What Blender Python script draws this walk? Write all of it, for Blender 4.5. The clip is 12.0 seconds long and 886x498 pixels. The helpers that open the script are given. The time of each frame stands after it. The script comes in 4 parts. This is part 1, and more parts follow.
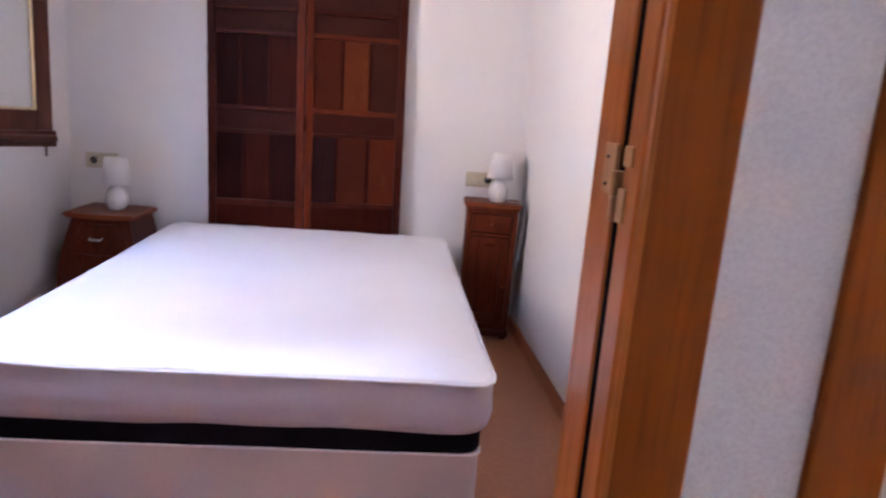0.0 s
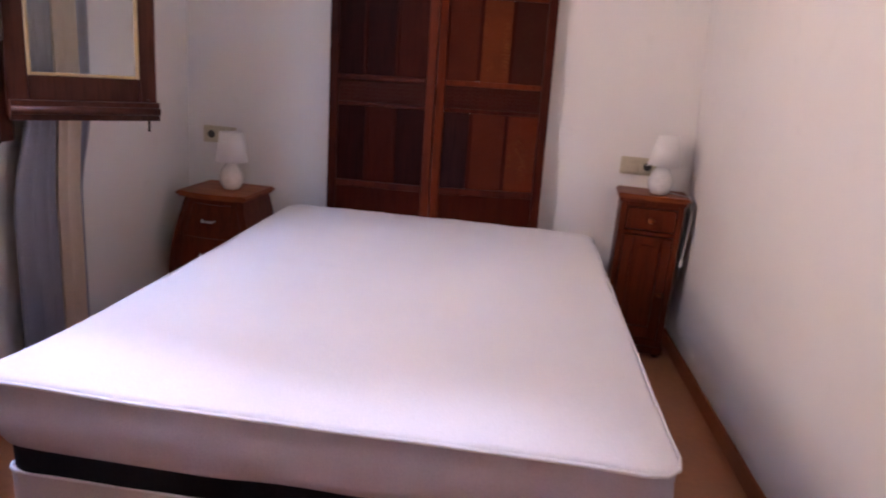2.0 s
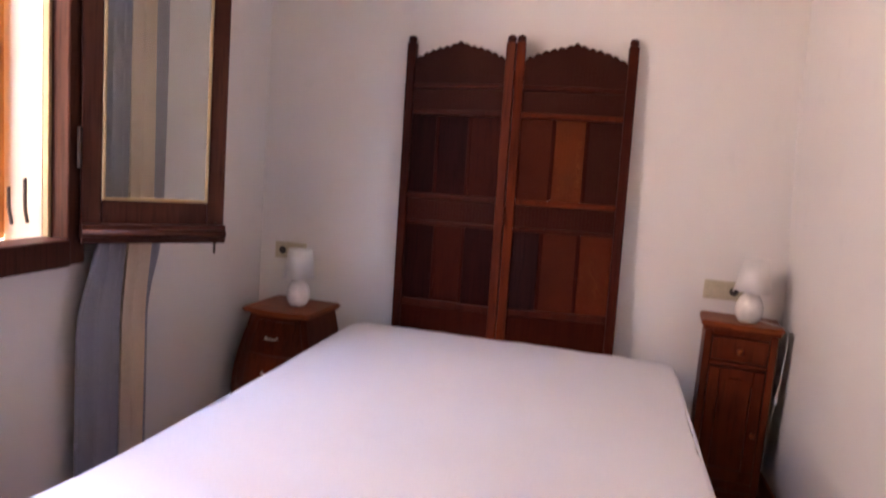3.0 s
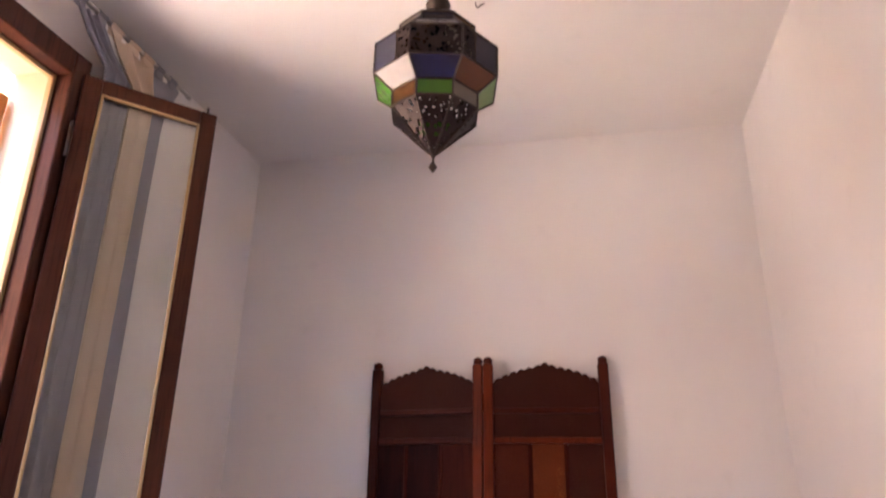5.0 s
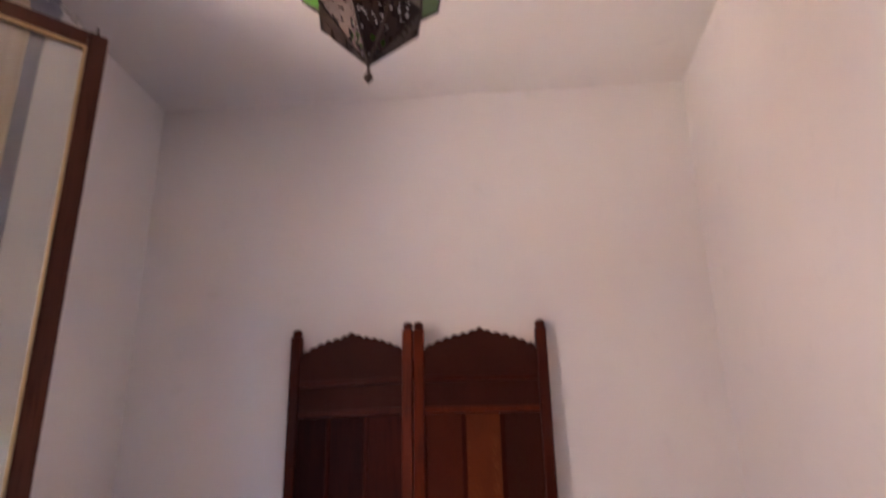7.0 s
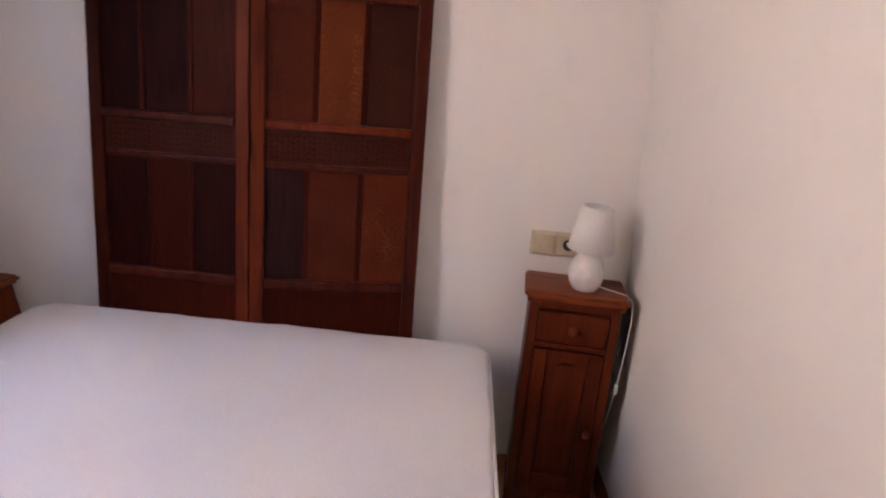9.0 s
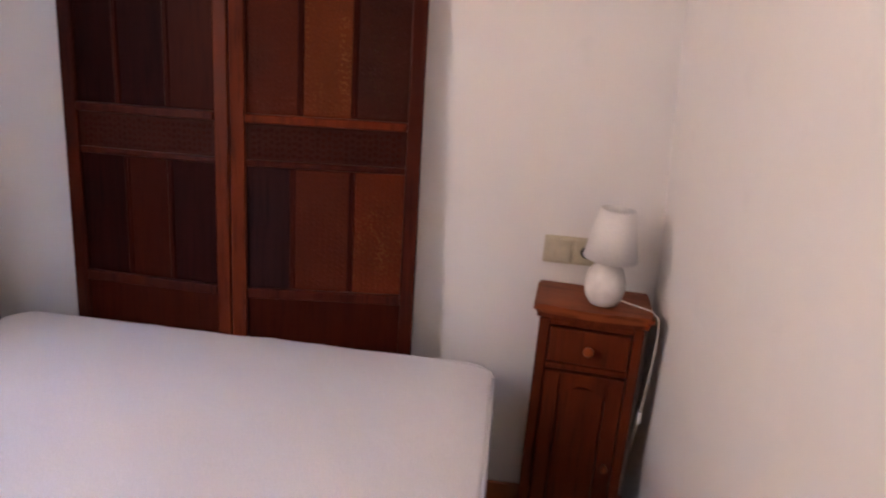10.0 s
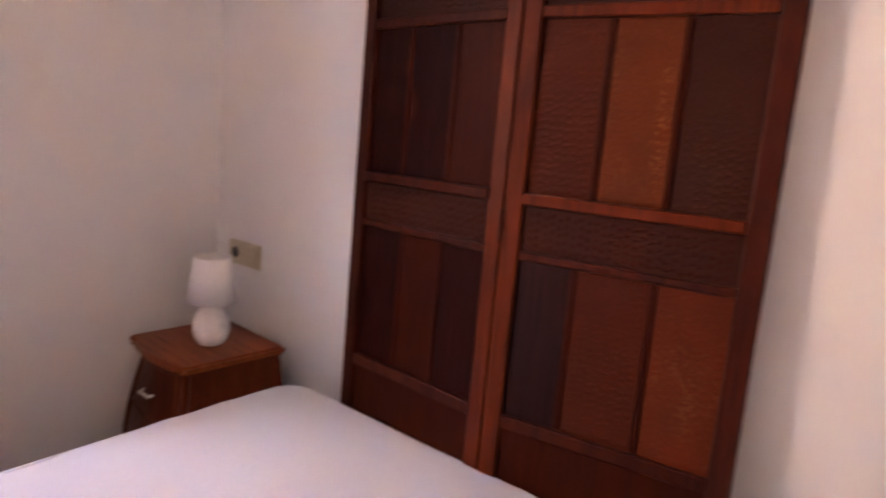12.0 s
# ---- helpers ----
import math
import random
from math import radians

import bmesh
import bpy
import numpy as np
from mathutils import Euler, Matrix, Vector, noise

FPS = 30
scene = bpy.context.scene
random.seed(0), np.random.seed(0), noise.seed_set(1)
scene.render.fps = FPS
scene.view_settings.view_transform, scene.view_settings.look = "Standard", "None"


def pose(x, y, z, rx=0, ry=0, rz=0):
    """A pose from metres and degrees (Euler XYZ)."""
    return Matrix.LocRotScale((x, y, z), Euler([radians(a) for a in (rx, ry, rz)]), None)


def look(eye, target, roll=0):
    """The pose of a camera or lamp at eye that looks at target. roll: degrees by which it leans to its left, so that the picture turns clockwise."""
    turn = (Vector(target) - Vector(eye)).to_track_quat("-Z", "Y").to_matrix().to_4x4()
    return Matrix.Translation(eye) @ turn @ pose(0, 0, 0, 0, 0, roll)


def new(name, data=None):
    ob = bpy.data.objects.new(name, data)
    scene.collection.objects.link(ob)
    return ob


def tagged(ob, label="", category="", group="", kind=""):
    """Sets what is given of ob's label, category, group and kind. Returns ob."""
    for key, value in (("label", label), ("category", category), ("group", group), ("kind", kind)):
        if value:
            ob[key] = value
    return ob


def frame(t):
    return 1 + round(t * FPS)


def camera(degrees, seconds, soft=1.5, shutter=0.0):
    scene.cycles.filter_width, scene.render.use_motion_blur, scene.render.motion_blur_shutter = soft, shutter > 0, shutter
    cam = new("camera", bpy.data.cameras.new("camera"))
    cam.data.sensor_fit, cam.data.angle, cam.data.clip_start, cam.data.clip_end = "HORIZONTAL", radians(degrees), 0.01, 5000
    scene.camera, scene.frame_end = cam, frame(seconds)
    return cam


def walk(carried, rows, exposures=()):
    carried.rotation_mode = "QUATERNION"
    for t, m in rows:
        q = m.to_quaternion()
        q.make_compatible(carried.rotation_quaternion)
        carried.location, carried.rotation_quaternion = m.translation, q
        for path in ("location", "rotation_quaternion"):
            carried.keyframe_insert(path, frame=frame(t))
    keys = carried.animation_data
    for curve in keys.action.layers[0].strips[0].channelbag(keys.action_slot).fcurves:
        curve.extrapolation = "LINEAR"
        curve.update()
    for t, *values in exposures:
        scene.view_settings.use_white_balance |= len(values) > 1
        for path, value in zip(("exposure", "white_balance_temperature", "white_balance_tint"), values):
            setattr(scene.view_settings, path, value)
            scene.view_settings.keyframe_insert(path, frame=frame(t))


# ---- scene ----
cam = camera(66.3, 12.0, 2.0, 0.4)

PATH = [
    (0, (0.386, -3.62, 1.20), (0.600, -1.671, 0.786), 4.6),
    (0.5, (0.396, -3.511, 1.193), (0.457, -1.576, 0.691), 5.0),
    (1, (0.365, -3.365, 1.18), (0.49, -1.425, 0.711), 5.8),
    (1.5, (0.34, -3.252, 1.184), (0.421, -1.315, 0.693), 5.2),
    (2, (0.343, -3.128, 1.191), (0.197, -1.203, 0.67), 4.8),
    (2.5, (0.358, -3.042, 1.212), (0.042, -1.13, 0.72), 5.4),
    (3, (0.39, -2.988, 1.253), (-0.028, -1.048, 1.007), 4.5),
    (3.5, (0.385, -2.935, 1.303), (-0.006, -0.974, 1.268), 3.9),
    (3.7, (0.408, -2.912, 1.326), (0.013, -0.952, 1.367), 3.2),
    (5.3, (0.465, -2.829, 1.328), (0.037, -1.032, 2.094), 1.4),
    (5.5, (0.465, -2.832, 1.34), (0.036, -1.064, 2.171), 1.2),
    (6, (0.461, -2.792, 1.357), (0.05, -1.063, 2.274), 0.5),
    (6.5, (0.41, -2.689, 1.351), (0.096, -0.923, 2.237), 0.3),
    (7, (0.378, -2.593, 1.284), (0.187, -0.7, 1.9), -0.2),
    (7.2, (0.373, -2.557, 1.28), (0.243, -0.615, 1.741), 0.5),
    (8.8, (0.617, -2.133, 1.319), (0.588, -0.185, 0.867), 5.6),
    (9, (0.595, -2.061, 1.334), (0.605, -0.132, 0.808), 5.5),
    (9.5, (0.641, -1.947, 1.337), (0.695, -0.031, 0.766), 4.9),
    (10, (0.728, -1.838, 1.314), (0.59, 0.081, 0.768), 4.6),
    (10.5, (0.843, -1.702, 1.291), (0.335, 0.188, 0.878), 4.7),
    (11, (0.83, -1.587, 1.311), (0.227, 0.288, 0.961), 3.8),
    (11.5, (0.768, -1.432, 1.306), (-0.002, 0.383, 0.967), 4.7),
    (12, (0.772, -1.290, 1.268), (-0.430, 0.284, 0.884), 5.0),
]
EXPOSURES = [
    (0.0, 5.48, 5500, 21),
    (0.5, 5.38, 5500, 20),
    (1.5, 5.18, 5850, 21),
    (2.0, 5.03, 6230, 28),
    (2.5, 4.98, 6400, 29),
    (3.5, 5.25, 6700, 28),
    (5.5, 4.92, 6650, 30),
    (6.5, 4.74, 6550, 30),
    (7.0, 4.73, 6500, 30),
    (9.0, 5.08, 6400, 22),
    (9.5, 5.08, 6400, 22),
    (11.0, 5.36, 6600, 23),
    (11.5, 5.53, 6650, 24),
    (12.0, 5.47, 7200, 32),
]
walk(cam, [(t, look(eye, target, roll)) for t, eye, target, roll in PATH], EXPOSURES)

# ---------------------------------------------------------------- world, sun, exposure
world = bpy.data.worlds.new("sky")
scene.world = world
world.use_nodes = True
sky = world.node_tree.nodes.new("ShaderNodeTexSky")
sky.sky_type = "NISHITA"
sky.sun_disc = False
sky.sun_elevation = radians(58)
sky.sun_rotation = radians(158)
world.node_tree.nodes["Background"].inputs["Strength"].default_value = 0.15
world.node_tree.links.new(sky.outputs[0], world.node_tree.nodes["Background"].inputs["Color"])

sun = new("sun", bpy.data.lights.new("sun", "SUN"))
sun.data.energy, sun.data.angle, sun.data.color = 5.0, radians(0.5), (1.0, 0.93, 0.82)
sun.matrix_world = look((0, 0, 0), (-0.20, 0.50, -0.84))

# area lamp added in the window opening to stand in for sky light
skylight_fill = new("skylight_fill", bpy.data.lights.new("skylight_fill", "AREA"))
skylight_fill.data.shape, skylight_fill.data.size, skylight_fill.data.size_y = "RECTANGLE", 0.40, 1.45
skylight_fill.data.energy, skylight_fill.data.color, skylight_fill.data.spread = 0.23, (0.78, 0.87, 1.0), radians(130)
skylight_fill.matrix_world = look((-1.30, -2.0, 1.74), (1.15, -1.35, 1.05))

# added disk lamp above the street: stands for sky slanting over the bed foot
sky_patch_lamp = new("sky_patch_lamp", bpy.data.lights.new("sky_patch_lamp", "AREA"))
sky_patch_lamp.data.shape, sky_patch_lamp.data.size = "DISK", 0.7
sky_patch_lamp.data.energy, sky_patch_lamp.data.color, sky_patch_lamp.data.spread = 3.2, (0.64, 0.72, 1.0), radians(70)
sky_patch_lamp.matrix_world = look((-5.6, 0.0, 7.1), (-1.0, -1.55, 1.5))


# ---------------------------------------------------------------- material helpers
def nodes_of(name):
    m = bpy.data.materials.new(name)
    m.use_nodes = True
    return m, m.node_tree.nodes, m.node_tree.links, m.node_tree.nodes["Principled BSDF"]


def noise_node(n, l, scale, detail=4.0, stretch=None, coord="Object"):
    tc = n.new("ShaderNodeTexCoord")
    tex = n.new("ShaderNodeTexNoise")
    tex.inputs["Scale"].default_value, tex.inputs["Detail"].default_value = scale, detail
    if stretch:
        mp = n.new("ShaderNodeMapping")
        mp.inputs["Scale"].default_value = stretch
        l.new(tc.outputs[coord], mp.inputs["Vector"])
        l.new(mp.outputs[0], tex.inputs["Vector"])
    else:
        l.new(tc.outputs[coord], tex.inputs["Vector"])
    return tex


def mix_color(n, l, fac, a, b):
    mx = n.new("ShaderNodeMix")
    mx.data_type = "RGBA"
    for sock, v in (("A", a), ("B", b)):
        s = [i for i in mx.inputs if i.name == sock and i.type == "RGBA"][0]
        if isinstance(v, tuple):
            s.default_value = (*v, 1)
        else:
            l.new(v, s)
    f = [i for i in mx.inputs if i.name == "Factor" and i.type == "VALUE"][0]
    if isinstance(fac, float):
        f.default_value = fac
    else:
        l.new(fac, f)
    return [o for o in mx.outputs if o.type == "RGBA"][0]


def ramp(n, l, src, lo, hi):
    r = n.new("ShaderNodeMapRange")
    r.inputs["From Min"].default_value, r.inputs["From Max"].default_value = lo, hi
    l.new(src, r.inputs["Value"])
    return r.outputs[0]


def bump(n, l, b, src, strength, dist=0.002):
    bp = n.new("ShaderNodeBump")
    bp.inputs["Strength"].default_value, bp.inputs["Distance"].default_value = strength, dist
    l.new(src, bp.inputs["Height"])
    l.new(bp.outputs[0], b.inputs["Normal"])


def two_scale(name, base, other, rough=0.6, coarse=2.0, fine=60.0, stretch=None, bumps=0.2, metal=0.0, dist=0.002, spec=0.5):
    m, n, l, b = nodes_of(name)
    big = noise_node(n, l, coarse, 3.0, stretch)
    small = noise_node(n, l, fine, 5.0, stretch)
    c1 = mix_color(n, l, ramp(n, l, big.outputs["Fac"], 0.3, 0.7), base, other)
    c2 = mix_color(n, l, ramp(n, l, small.outputs["Fac"], 0.35, 0.75), c1, tuple(v * 0.82 for v in base))
    l.new(c2, b.inputs["Base Color"])
    rr = n.new("ShaderNodeMapRange")
    rr.inputs["To Min"].default_value, rr.inputs["To Max"].default_value = rough - 0.07, rough + 0.07
    l.new(small.outputs["Fac"], rr.inputs["Value"])
    l.new(rr.outputs[0], b.inputs["Roughness"])
    b.inputs["Metallic"].default_value = metal
    b.inputs["Specular IOR Level"].default_value = spec
    if bumps:
        bump(n, l, b, small.outputs["Fac"], bumps, dist)
    return m


def plaster(name, col, rough=0.85):
    m, n, l, b = nodes_of(name)
    big = noise_node(n, l, 1.3, 3.0)
    mid = noise_node(n, l, 9.0, 4.0)
    fine = noise_node(n, l, 140.0, 3.0)
    c1 = mix_color(n, l, ramp(n, l, big.outputs["Fac"], 0.35, 0.7), col, tuple(v * 0.955 for v in col))
    c2 = mix_color(n, l, ramp(n, l, mid.outputs["Fac"], 0.62, 0.8), c1, tuple(v * 0.93 for v in col))
    l.new(c2, b.inputs["Base Color"])
    b.inputs["Roughness"].default_value = rough
    add = n.new("ShaderNodeMath")
    add.operation = "MULTIPLY_ADD"
    add.inputs[1].default_value = 0.12
    l.new(fine.outputs["Fac"], add.inputs[0])
    l.new(mid.outputs["Fac"], add.inputs[2])
    bump(n, l, b, add.outputs[0], 0.25, 0.008)
    return m


def add_creases(m, scale, strength):
    """Soft drawn creases on top of a cloth's weave."""
    n, l, b = m.node_tree.nodes, m.node_tree.links, m.node_tree.nodes["Principled BSDF"]
    nz = noise_node(n, l, scale, 5.0, (1.0, 2.6, 1.0))
    nz.inputs["Distortion"].default_value = 0.8
    bp = n.new("ShaderNodeBump")
    bp.inputs["Strength"].default_value, bp.inputs["Distance"].default_value = strength, 0.006
    l.new(nz.outputs["Fac"], bp.inputs["Height"])
    weave = b.inputs["Normal"].links[0].from_node
    l.new(bp.outputs[0], weave.inputs["Normal"])


WALL = plaster("white_plaster", (0.78, 0.755, 0.735))
CEIL = plaster("ceiling_paint", (0.80, 0.775, 0.745))
FACADE = plaster("ochre_render", (0.36, 0.27, 0.17))
FLOORM = two_scale("terracotta_floor", (0.47, 0.20, 0.095), (0.41, 0.17, 0.08), 0.42, 3.0, 45.0, None, 0.08)
BASEB = two_scale("baseboard_clay", (0.40, 0.13, 0.045), (0.33, 0.10, 0.036), 0.45, 6.0, 60.0, None, 0.1)
GROUND = two_scale("pale_paving", (0.80, 0.75, 0.67), (0.76, 0.70, 0.62), 0.9, 0.7, 20.0, None, 0.3)


def wood(name, base, dark, rough=0.42, grain=(26.0, 26.0, 1.6), bumps=0.15, streak=0.62, spec=0.12):
    m, n, l, b = nodes_of(name)
    big = noise_node(n, l, 1.0, 4.0, grain)
    fine = noise_node(n, l, 4.0, 6.0, grain)
    blot = noise_node(n, l, 5.0, 3.0)
    c1 = mix_color(n, l, ramp(n, l, big.outputs["Fac"], 0.32, 0.68), base, dark)
    c2 = mix_color(n, l, ramp(n, l, fine.outputs["Fac"], 0.52, 0.72), c1, tuple(v * streak for v in dark))
    c3 = mix_color(n, l, ramp(n, l, blot.outputs["Fac"], 0.5, 0.95), c2, tuple(v * 1.25 for v in base))
    l.new(c3, b.inputs["Base Color"])
    rr = n.new("ShaderNodeMapRange")
    rr.inputs["To Min"].default_value, rr.inputs["To Max"].default_value = rough - 0.1, rough + 0.14
    l.new(fine.outputs["Fac"], rr.inputs["Value"])
    l.new(rr.outputs[0], b.inputs["Roughness"])
    b.inputs["Specular IOR Level"].default_value = spec
    bump(n, l, b, fine.outputs["Fac"], bumps, 0.0015)
    return m


def carved(name, base, dark, scale=105.0, gilt=0.0):
    m, n, l, b = nodes_of(name)
    tc = n.new("ShaderNodeTexCoord")
    vo = n.new("ShaderNodeTexVoronoi")
    vo.feature = "DISTANCE_TO_EDGE"
    vo.inputs["Scale"].default_value = scale
    l.new(tc.outputs["Object"], vo.inputs["Vector"])
    big = noise_node(n, l, 7.0, 3.0)
    c1 = mix_color(n, l, ramp(n, l, vo.outputs["Distance"], -0.35, 0.2), dark, base)
    c2 = mix_color(n, l, ramp(n, l, big.outputs["Fac"], 0.35, 0.75), c1, tuple(v * 0.7 for v in base))
    if gilt:
        spot, patch = noise_node(n, l, 150.0, 2.0), noise_node(n, l, 9.0, 3.0, (1.6, 1.0, 0.5))
        both = n.new("ShaderNodeMath")
        both.operation = "MULTIPLY"
        l.new(ramp(n, l, spot.outputs["Fac"], 0.54, 0.64), both.inputs[0])
        l.new(ramp(n, l, patch.outputs["Fac"], 0.46, 0.70), both.inputs[1])
        c2 = mix_color(n, l, both.outputs[0], c2, (0.30 * gilt, 0.105 * gilt, 0.028 * gilt))
    l.new(c2, b.inputs["Base Color"])
    b.inputs["Roughness"].default_value = 0.5
    b.inputs["Specular IOR Level"].default_value = 0.1
    bump(n, l, b, ramp(n, l, vo.outputs["Distance"], 0.0, 0.25), 0.3, 0.002)
    return m


SHEESHAM = wood("sheesham_wood", (0.0640, 0.0092, 0.0026), (0.0374, 0.0048, 0.0017), 0.45)
SHEESHAM_WARM = wood("sheesham_post", (0.1250, 0.0202, 0.0045), (0.0830, 0.0119, 0.0030), 0.42)
CARVED_BROWN = carved("carved_brown", (0.0796, 0.0126, 0.0033), (0.0445, 0.0069, 0.0020))
CARVED_GOLD = carved("carved_worn_gold", (0.1310, 0.0261, 0.0061), (0.0749, 0.0134, 0.0034), 105.0, 0.65)
CARVED_MIX = carved("carved_rubbed_brown", (0.1104, 0.0171, 0.0042), (0.0636, 0.0096, 0.0027), 105.0, 0.4)
CARVED_DARK = carved("carved_dark", (0.0480, 0.0102, 0.0049), (0.0270, 0.0058, 0.0029), 105.0, 0.13)
PANEL_DARK = wood("plain_dark_panel", (0.0252, 0.0072, 0.0063), (0.0179, 0.0048, 0.0042), 0.5, streak=0.8, spec=0.08)
PANEL_DEEP = wood("plain_deep_panel", (0.0240, 0.0036, 0.0020), (0.0168, 0.0025, 0.0015), 0.5, streak=0.8, spec=0.06)
PANEL_RED = wood("plain_red_panel", (0.0462, 0.0067, 0.0019), (0.0332, 0.0045, 0.0016), 0.45, streak=0.8, spec=0.06)
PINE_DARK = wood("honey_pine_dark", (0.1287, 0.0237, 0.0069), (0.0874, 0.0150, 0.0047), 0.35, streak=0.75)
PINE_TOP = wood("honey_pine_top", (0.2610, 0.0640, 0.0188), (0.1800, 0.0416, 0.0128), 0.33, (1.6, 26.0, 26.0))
WALNUT = wood("window_walnut", (0.068, 0.022, 0.012), (0.042, 0.013, 0.008), 0.38)
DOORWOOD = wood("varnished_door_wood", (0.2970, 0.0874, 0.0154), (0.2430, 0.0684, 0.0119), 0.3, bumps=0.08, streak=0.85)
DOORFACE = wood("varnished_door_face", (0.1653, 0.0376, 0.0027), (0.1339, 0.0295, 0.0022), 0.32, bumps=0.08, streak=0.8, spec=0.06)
SHUTTERW = wood("orange_shutter_wood", (0.52, 0.21, 0.05), (0.42, 0.15, 0.035), 0.5)
BEAD = two_scale("gilt_bead", (0.42, 0.30, 0.14), (0.34, 0.23, 0.10), 0.45, 20.0, 90.0)
HINGEM = two_scale("tarnished_brass", (0.33, 0.155, 0.052), (0.27, 0.125, 0.042), 0.5, 20.0, 90.0, None, 0.05, 0.1)
IRON = two_scale("aged_iron", (0.045, 0.033, 0.026), (0.075, 0.045, 0.03), 0.55, 12.0, 80.0, None, 0.2, 0.6)
STEEL = two_scale("satin_steel", (0.62, 0.60, 0.58), (0.52, 0.50, 0.48), 0.35, 12.0, 80.0, None, 0.03, 0.85)
BLACKP = two_scale("black_plastic", (0.035, 0.03, 0.028), (0.05, 0.04, 0.036), 0.45, 8.0, 60.0, None, 0.03)
CERAMIC = two_scale("white_glaze", (0.80, 0.775, 0.75), (0.77, 0.745, 0.72), 0.14, 6.0, 40.0, None, 0.0)
SHADEM = two_scale("white_shade_cloth", (0.80, 0.77, 0.75), (0.77, 0.74, 0.72), 0.85, 6.0, 350.0, None, 0.15)
CREAMP = two_scale("cream_plastic", (0.60, 0.53, 0.38), (0.55, 0.48, 0.34), 0.38, 8.0, 60.0, None, 0.02)
WHITEP = two_scale("white_plastic", (0.76, 0.74, 0.71), (0.72, 0.70, 0.67), 0.4, 8.0, 60.0, None, 0.02)
SHEET = two_scale("mattress_protector", (0.80, 0.775, 0.78), (0.765, 0.74, 0.745), 0.9, 3.5, 420.0, None, 0.35, 0.0, 0.0015, 0.2)
add_creases(SHEET, 9.0, 0.2)
# darker copy of the protector cloth, with the sides' shade in its colour
SHADED_SIDE = two_scale("protector_side_shaded", (0.47, 0.41, 0.455), (0.43, 0.375, 0.415), 0.9, 3.0, 300.0, None, 0.3, 0.0, 0.0015)
BLACKCLOTH = two_scale("black_mattress_border", (0.008, 0.007, 0.010), (0.012, 0.010, 0.014), 0.9, 6.0, 250.0, None, 0.4, 0.0, 0.002, 0.05)
# near-black that carries the shade of the door's hinge gap
GAP_SHADE = two_scale("gap_shade_black", (0.006, 0.004, 0.004), (0.009, 0.006, 0.006), 0.95, 6.0, 80.0, None, 0.0, 0.0, 0.002, 0.0)
BASECLOTH = two_scale("beige_divan_cloth", (0.54, 0.45, 0.44), (0.50, 0.41, 0.40), 0.9, 3.0, 300.0, None, 0.3)
GREYCLOTH = two_scale("blue_grey_cloth", (0.31, 0.315, 0.365), (0.27, 0.275, 0.32), 0.9, 4.0, 250.0, None, 0.3)
CREAMCLOTH = two_scale("cream_cloth", (0.68, 0.55, 0.42), (0.62, 0.50, 0.375), 0.9, 4.0, 250.0, None, 0.3)


def glass_clear(name):
    m, n, l, b = nodes_of(name)
    n.remove(b)
    clear, gloss, mx = n.new("ShaderNodeBsdfTransparent"), n.new("ShaderNodeBsdfGlossy"), n.new("ShaderNodeMixShader")
    clear.inputs["Color"].default_value = (0.93, 0.95, 0.94, 1)
    gloss.inputs["Roughness"].default_value = 0.08
    mx.inputs[0].default_value = 0.05
    l.new(clear.outputs[0], mx.inputs[1])
    l.new(gloss.outputs[0], mx.inputs[2])
    l.new(mx.outputs[0], n["Material Output"].inputs["Surface"])
    return m


def glass_tint(name, col, trans=0.45):
    m, n, l, b = nodes_of(name)
    nz = noise_node(n, l, 30.0, 3.0)
    l.new(mix_color(n, l, nz.outputs["Fac"], col, tuple(v * 0.75 for v in col)), b.inputs["Base Color"])
    b.inputs["Roughness"].default_value = 0.25
    b.inputs["Transmission Weight"].default_value = trans
    bump(n, l, b, nz.outputs["Fac"], 0.2, 0.002)
    return m


PANE = glass_clear("window_glass")
G_BLUE = glass_tint("blue_glass", (0.016, 0.026, 0.115))
G_SLATE = glass_tint("slate_glass", (0.045, 0.046, 0.105))
G_WHITE = glass_tint("white_glass", (0.27, 0.235, 0.19), 0.3)
G_ORANGE = glass_tint("orange_glass", (0.22, 0.055, 0.012))
G_AMBER = glass_tint("amber_glass", (0.24, 0.095, 0.022))
G_GREEN = glass_tint("green_glass", (0.11, 0.32, 0.05), 0.3)
G_PALE = glass_tint("pale_green_glass", (0.20, 0.36, 0.14), 0.3)
FROST = two_scale("frosted_door_glass", (0.3960, 0.3597, 0.3432), (0.3762, 0.3399, 0.3234), 0.55, 4.0, 180.0, None, 0.12)


def pierced():
    m, n, l, b = nodes_of("pierced_metal")
    b.inputs["Base Color"].default_value = (0.024, 0.012, 0.009, 1)
    b.inputs["Metallic"].default_value, b.inputs["Roughness"].default_value = 0.5, 0.5
    tc = n.new("ShaderNodeTexCoord")
    vo = n.new("ShaderNodeTexVoronoi")
    vo.inputs["Scale"].default_value = 95.0
    l.new(tc.outputs["Object"], vo.inputs["Vector"])
    lt = n.new("ShaderNodeMath")
    lt.operation = "GREATER_THAN"
    lt.inputs[1].default_value = 0.44
    l.new(vo.outputs["Distance"], lt.inputs[0])
    l.new(lt.outputs[0], b.inputs["Alpha"])
    return m


PIERCED = pierced()


# ---------------------------------------------------------------- mesh helpers
def link_mesh(name, bm, material, smooth=False):
    me = bpy.data.meshes.new(name)
    bmesh.ops.recalc_face_normals(bm, faces=bm.faces)
    bm.to_mesh(me)
    bm.free()
    for m in material if isinstance(material, (list, tuple)) else (material,):
        me.materials.append(m)
    if smooth:
        for p in me.polygons:
            p.use_smooth = True
    return me


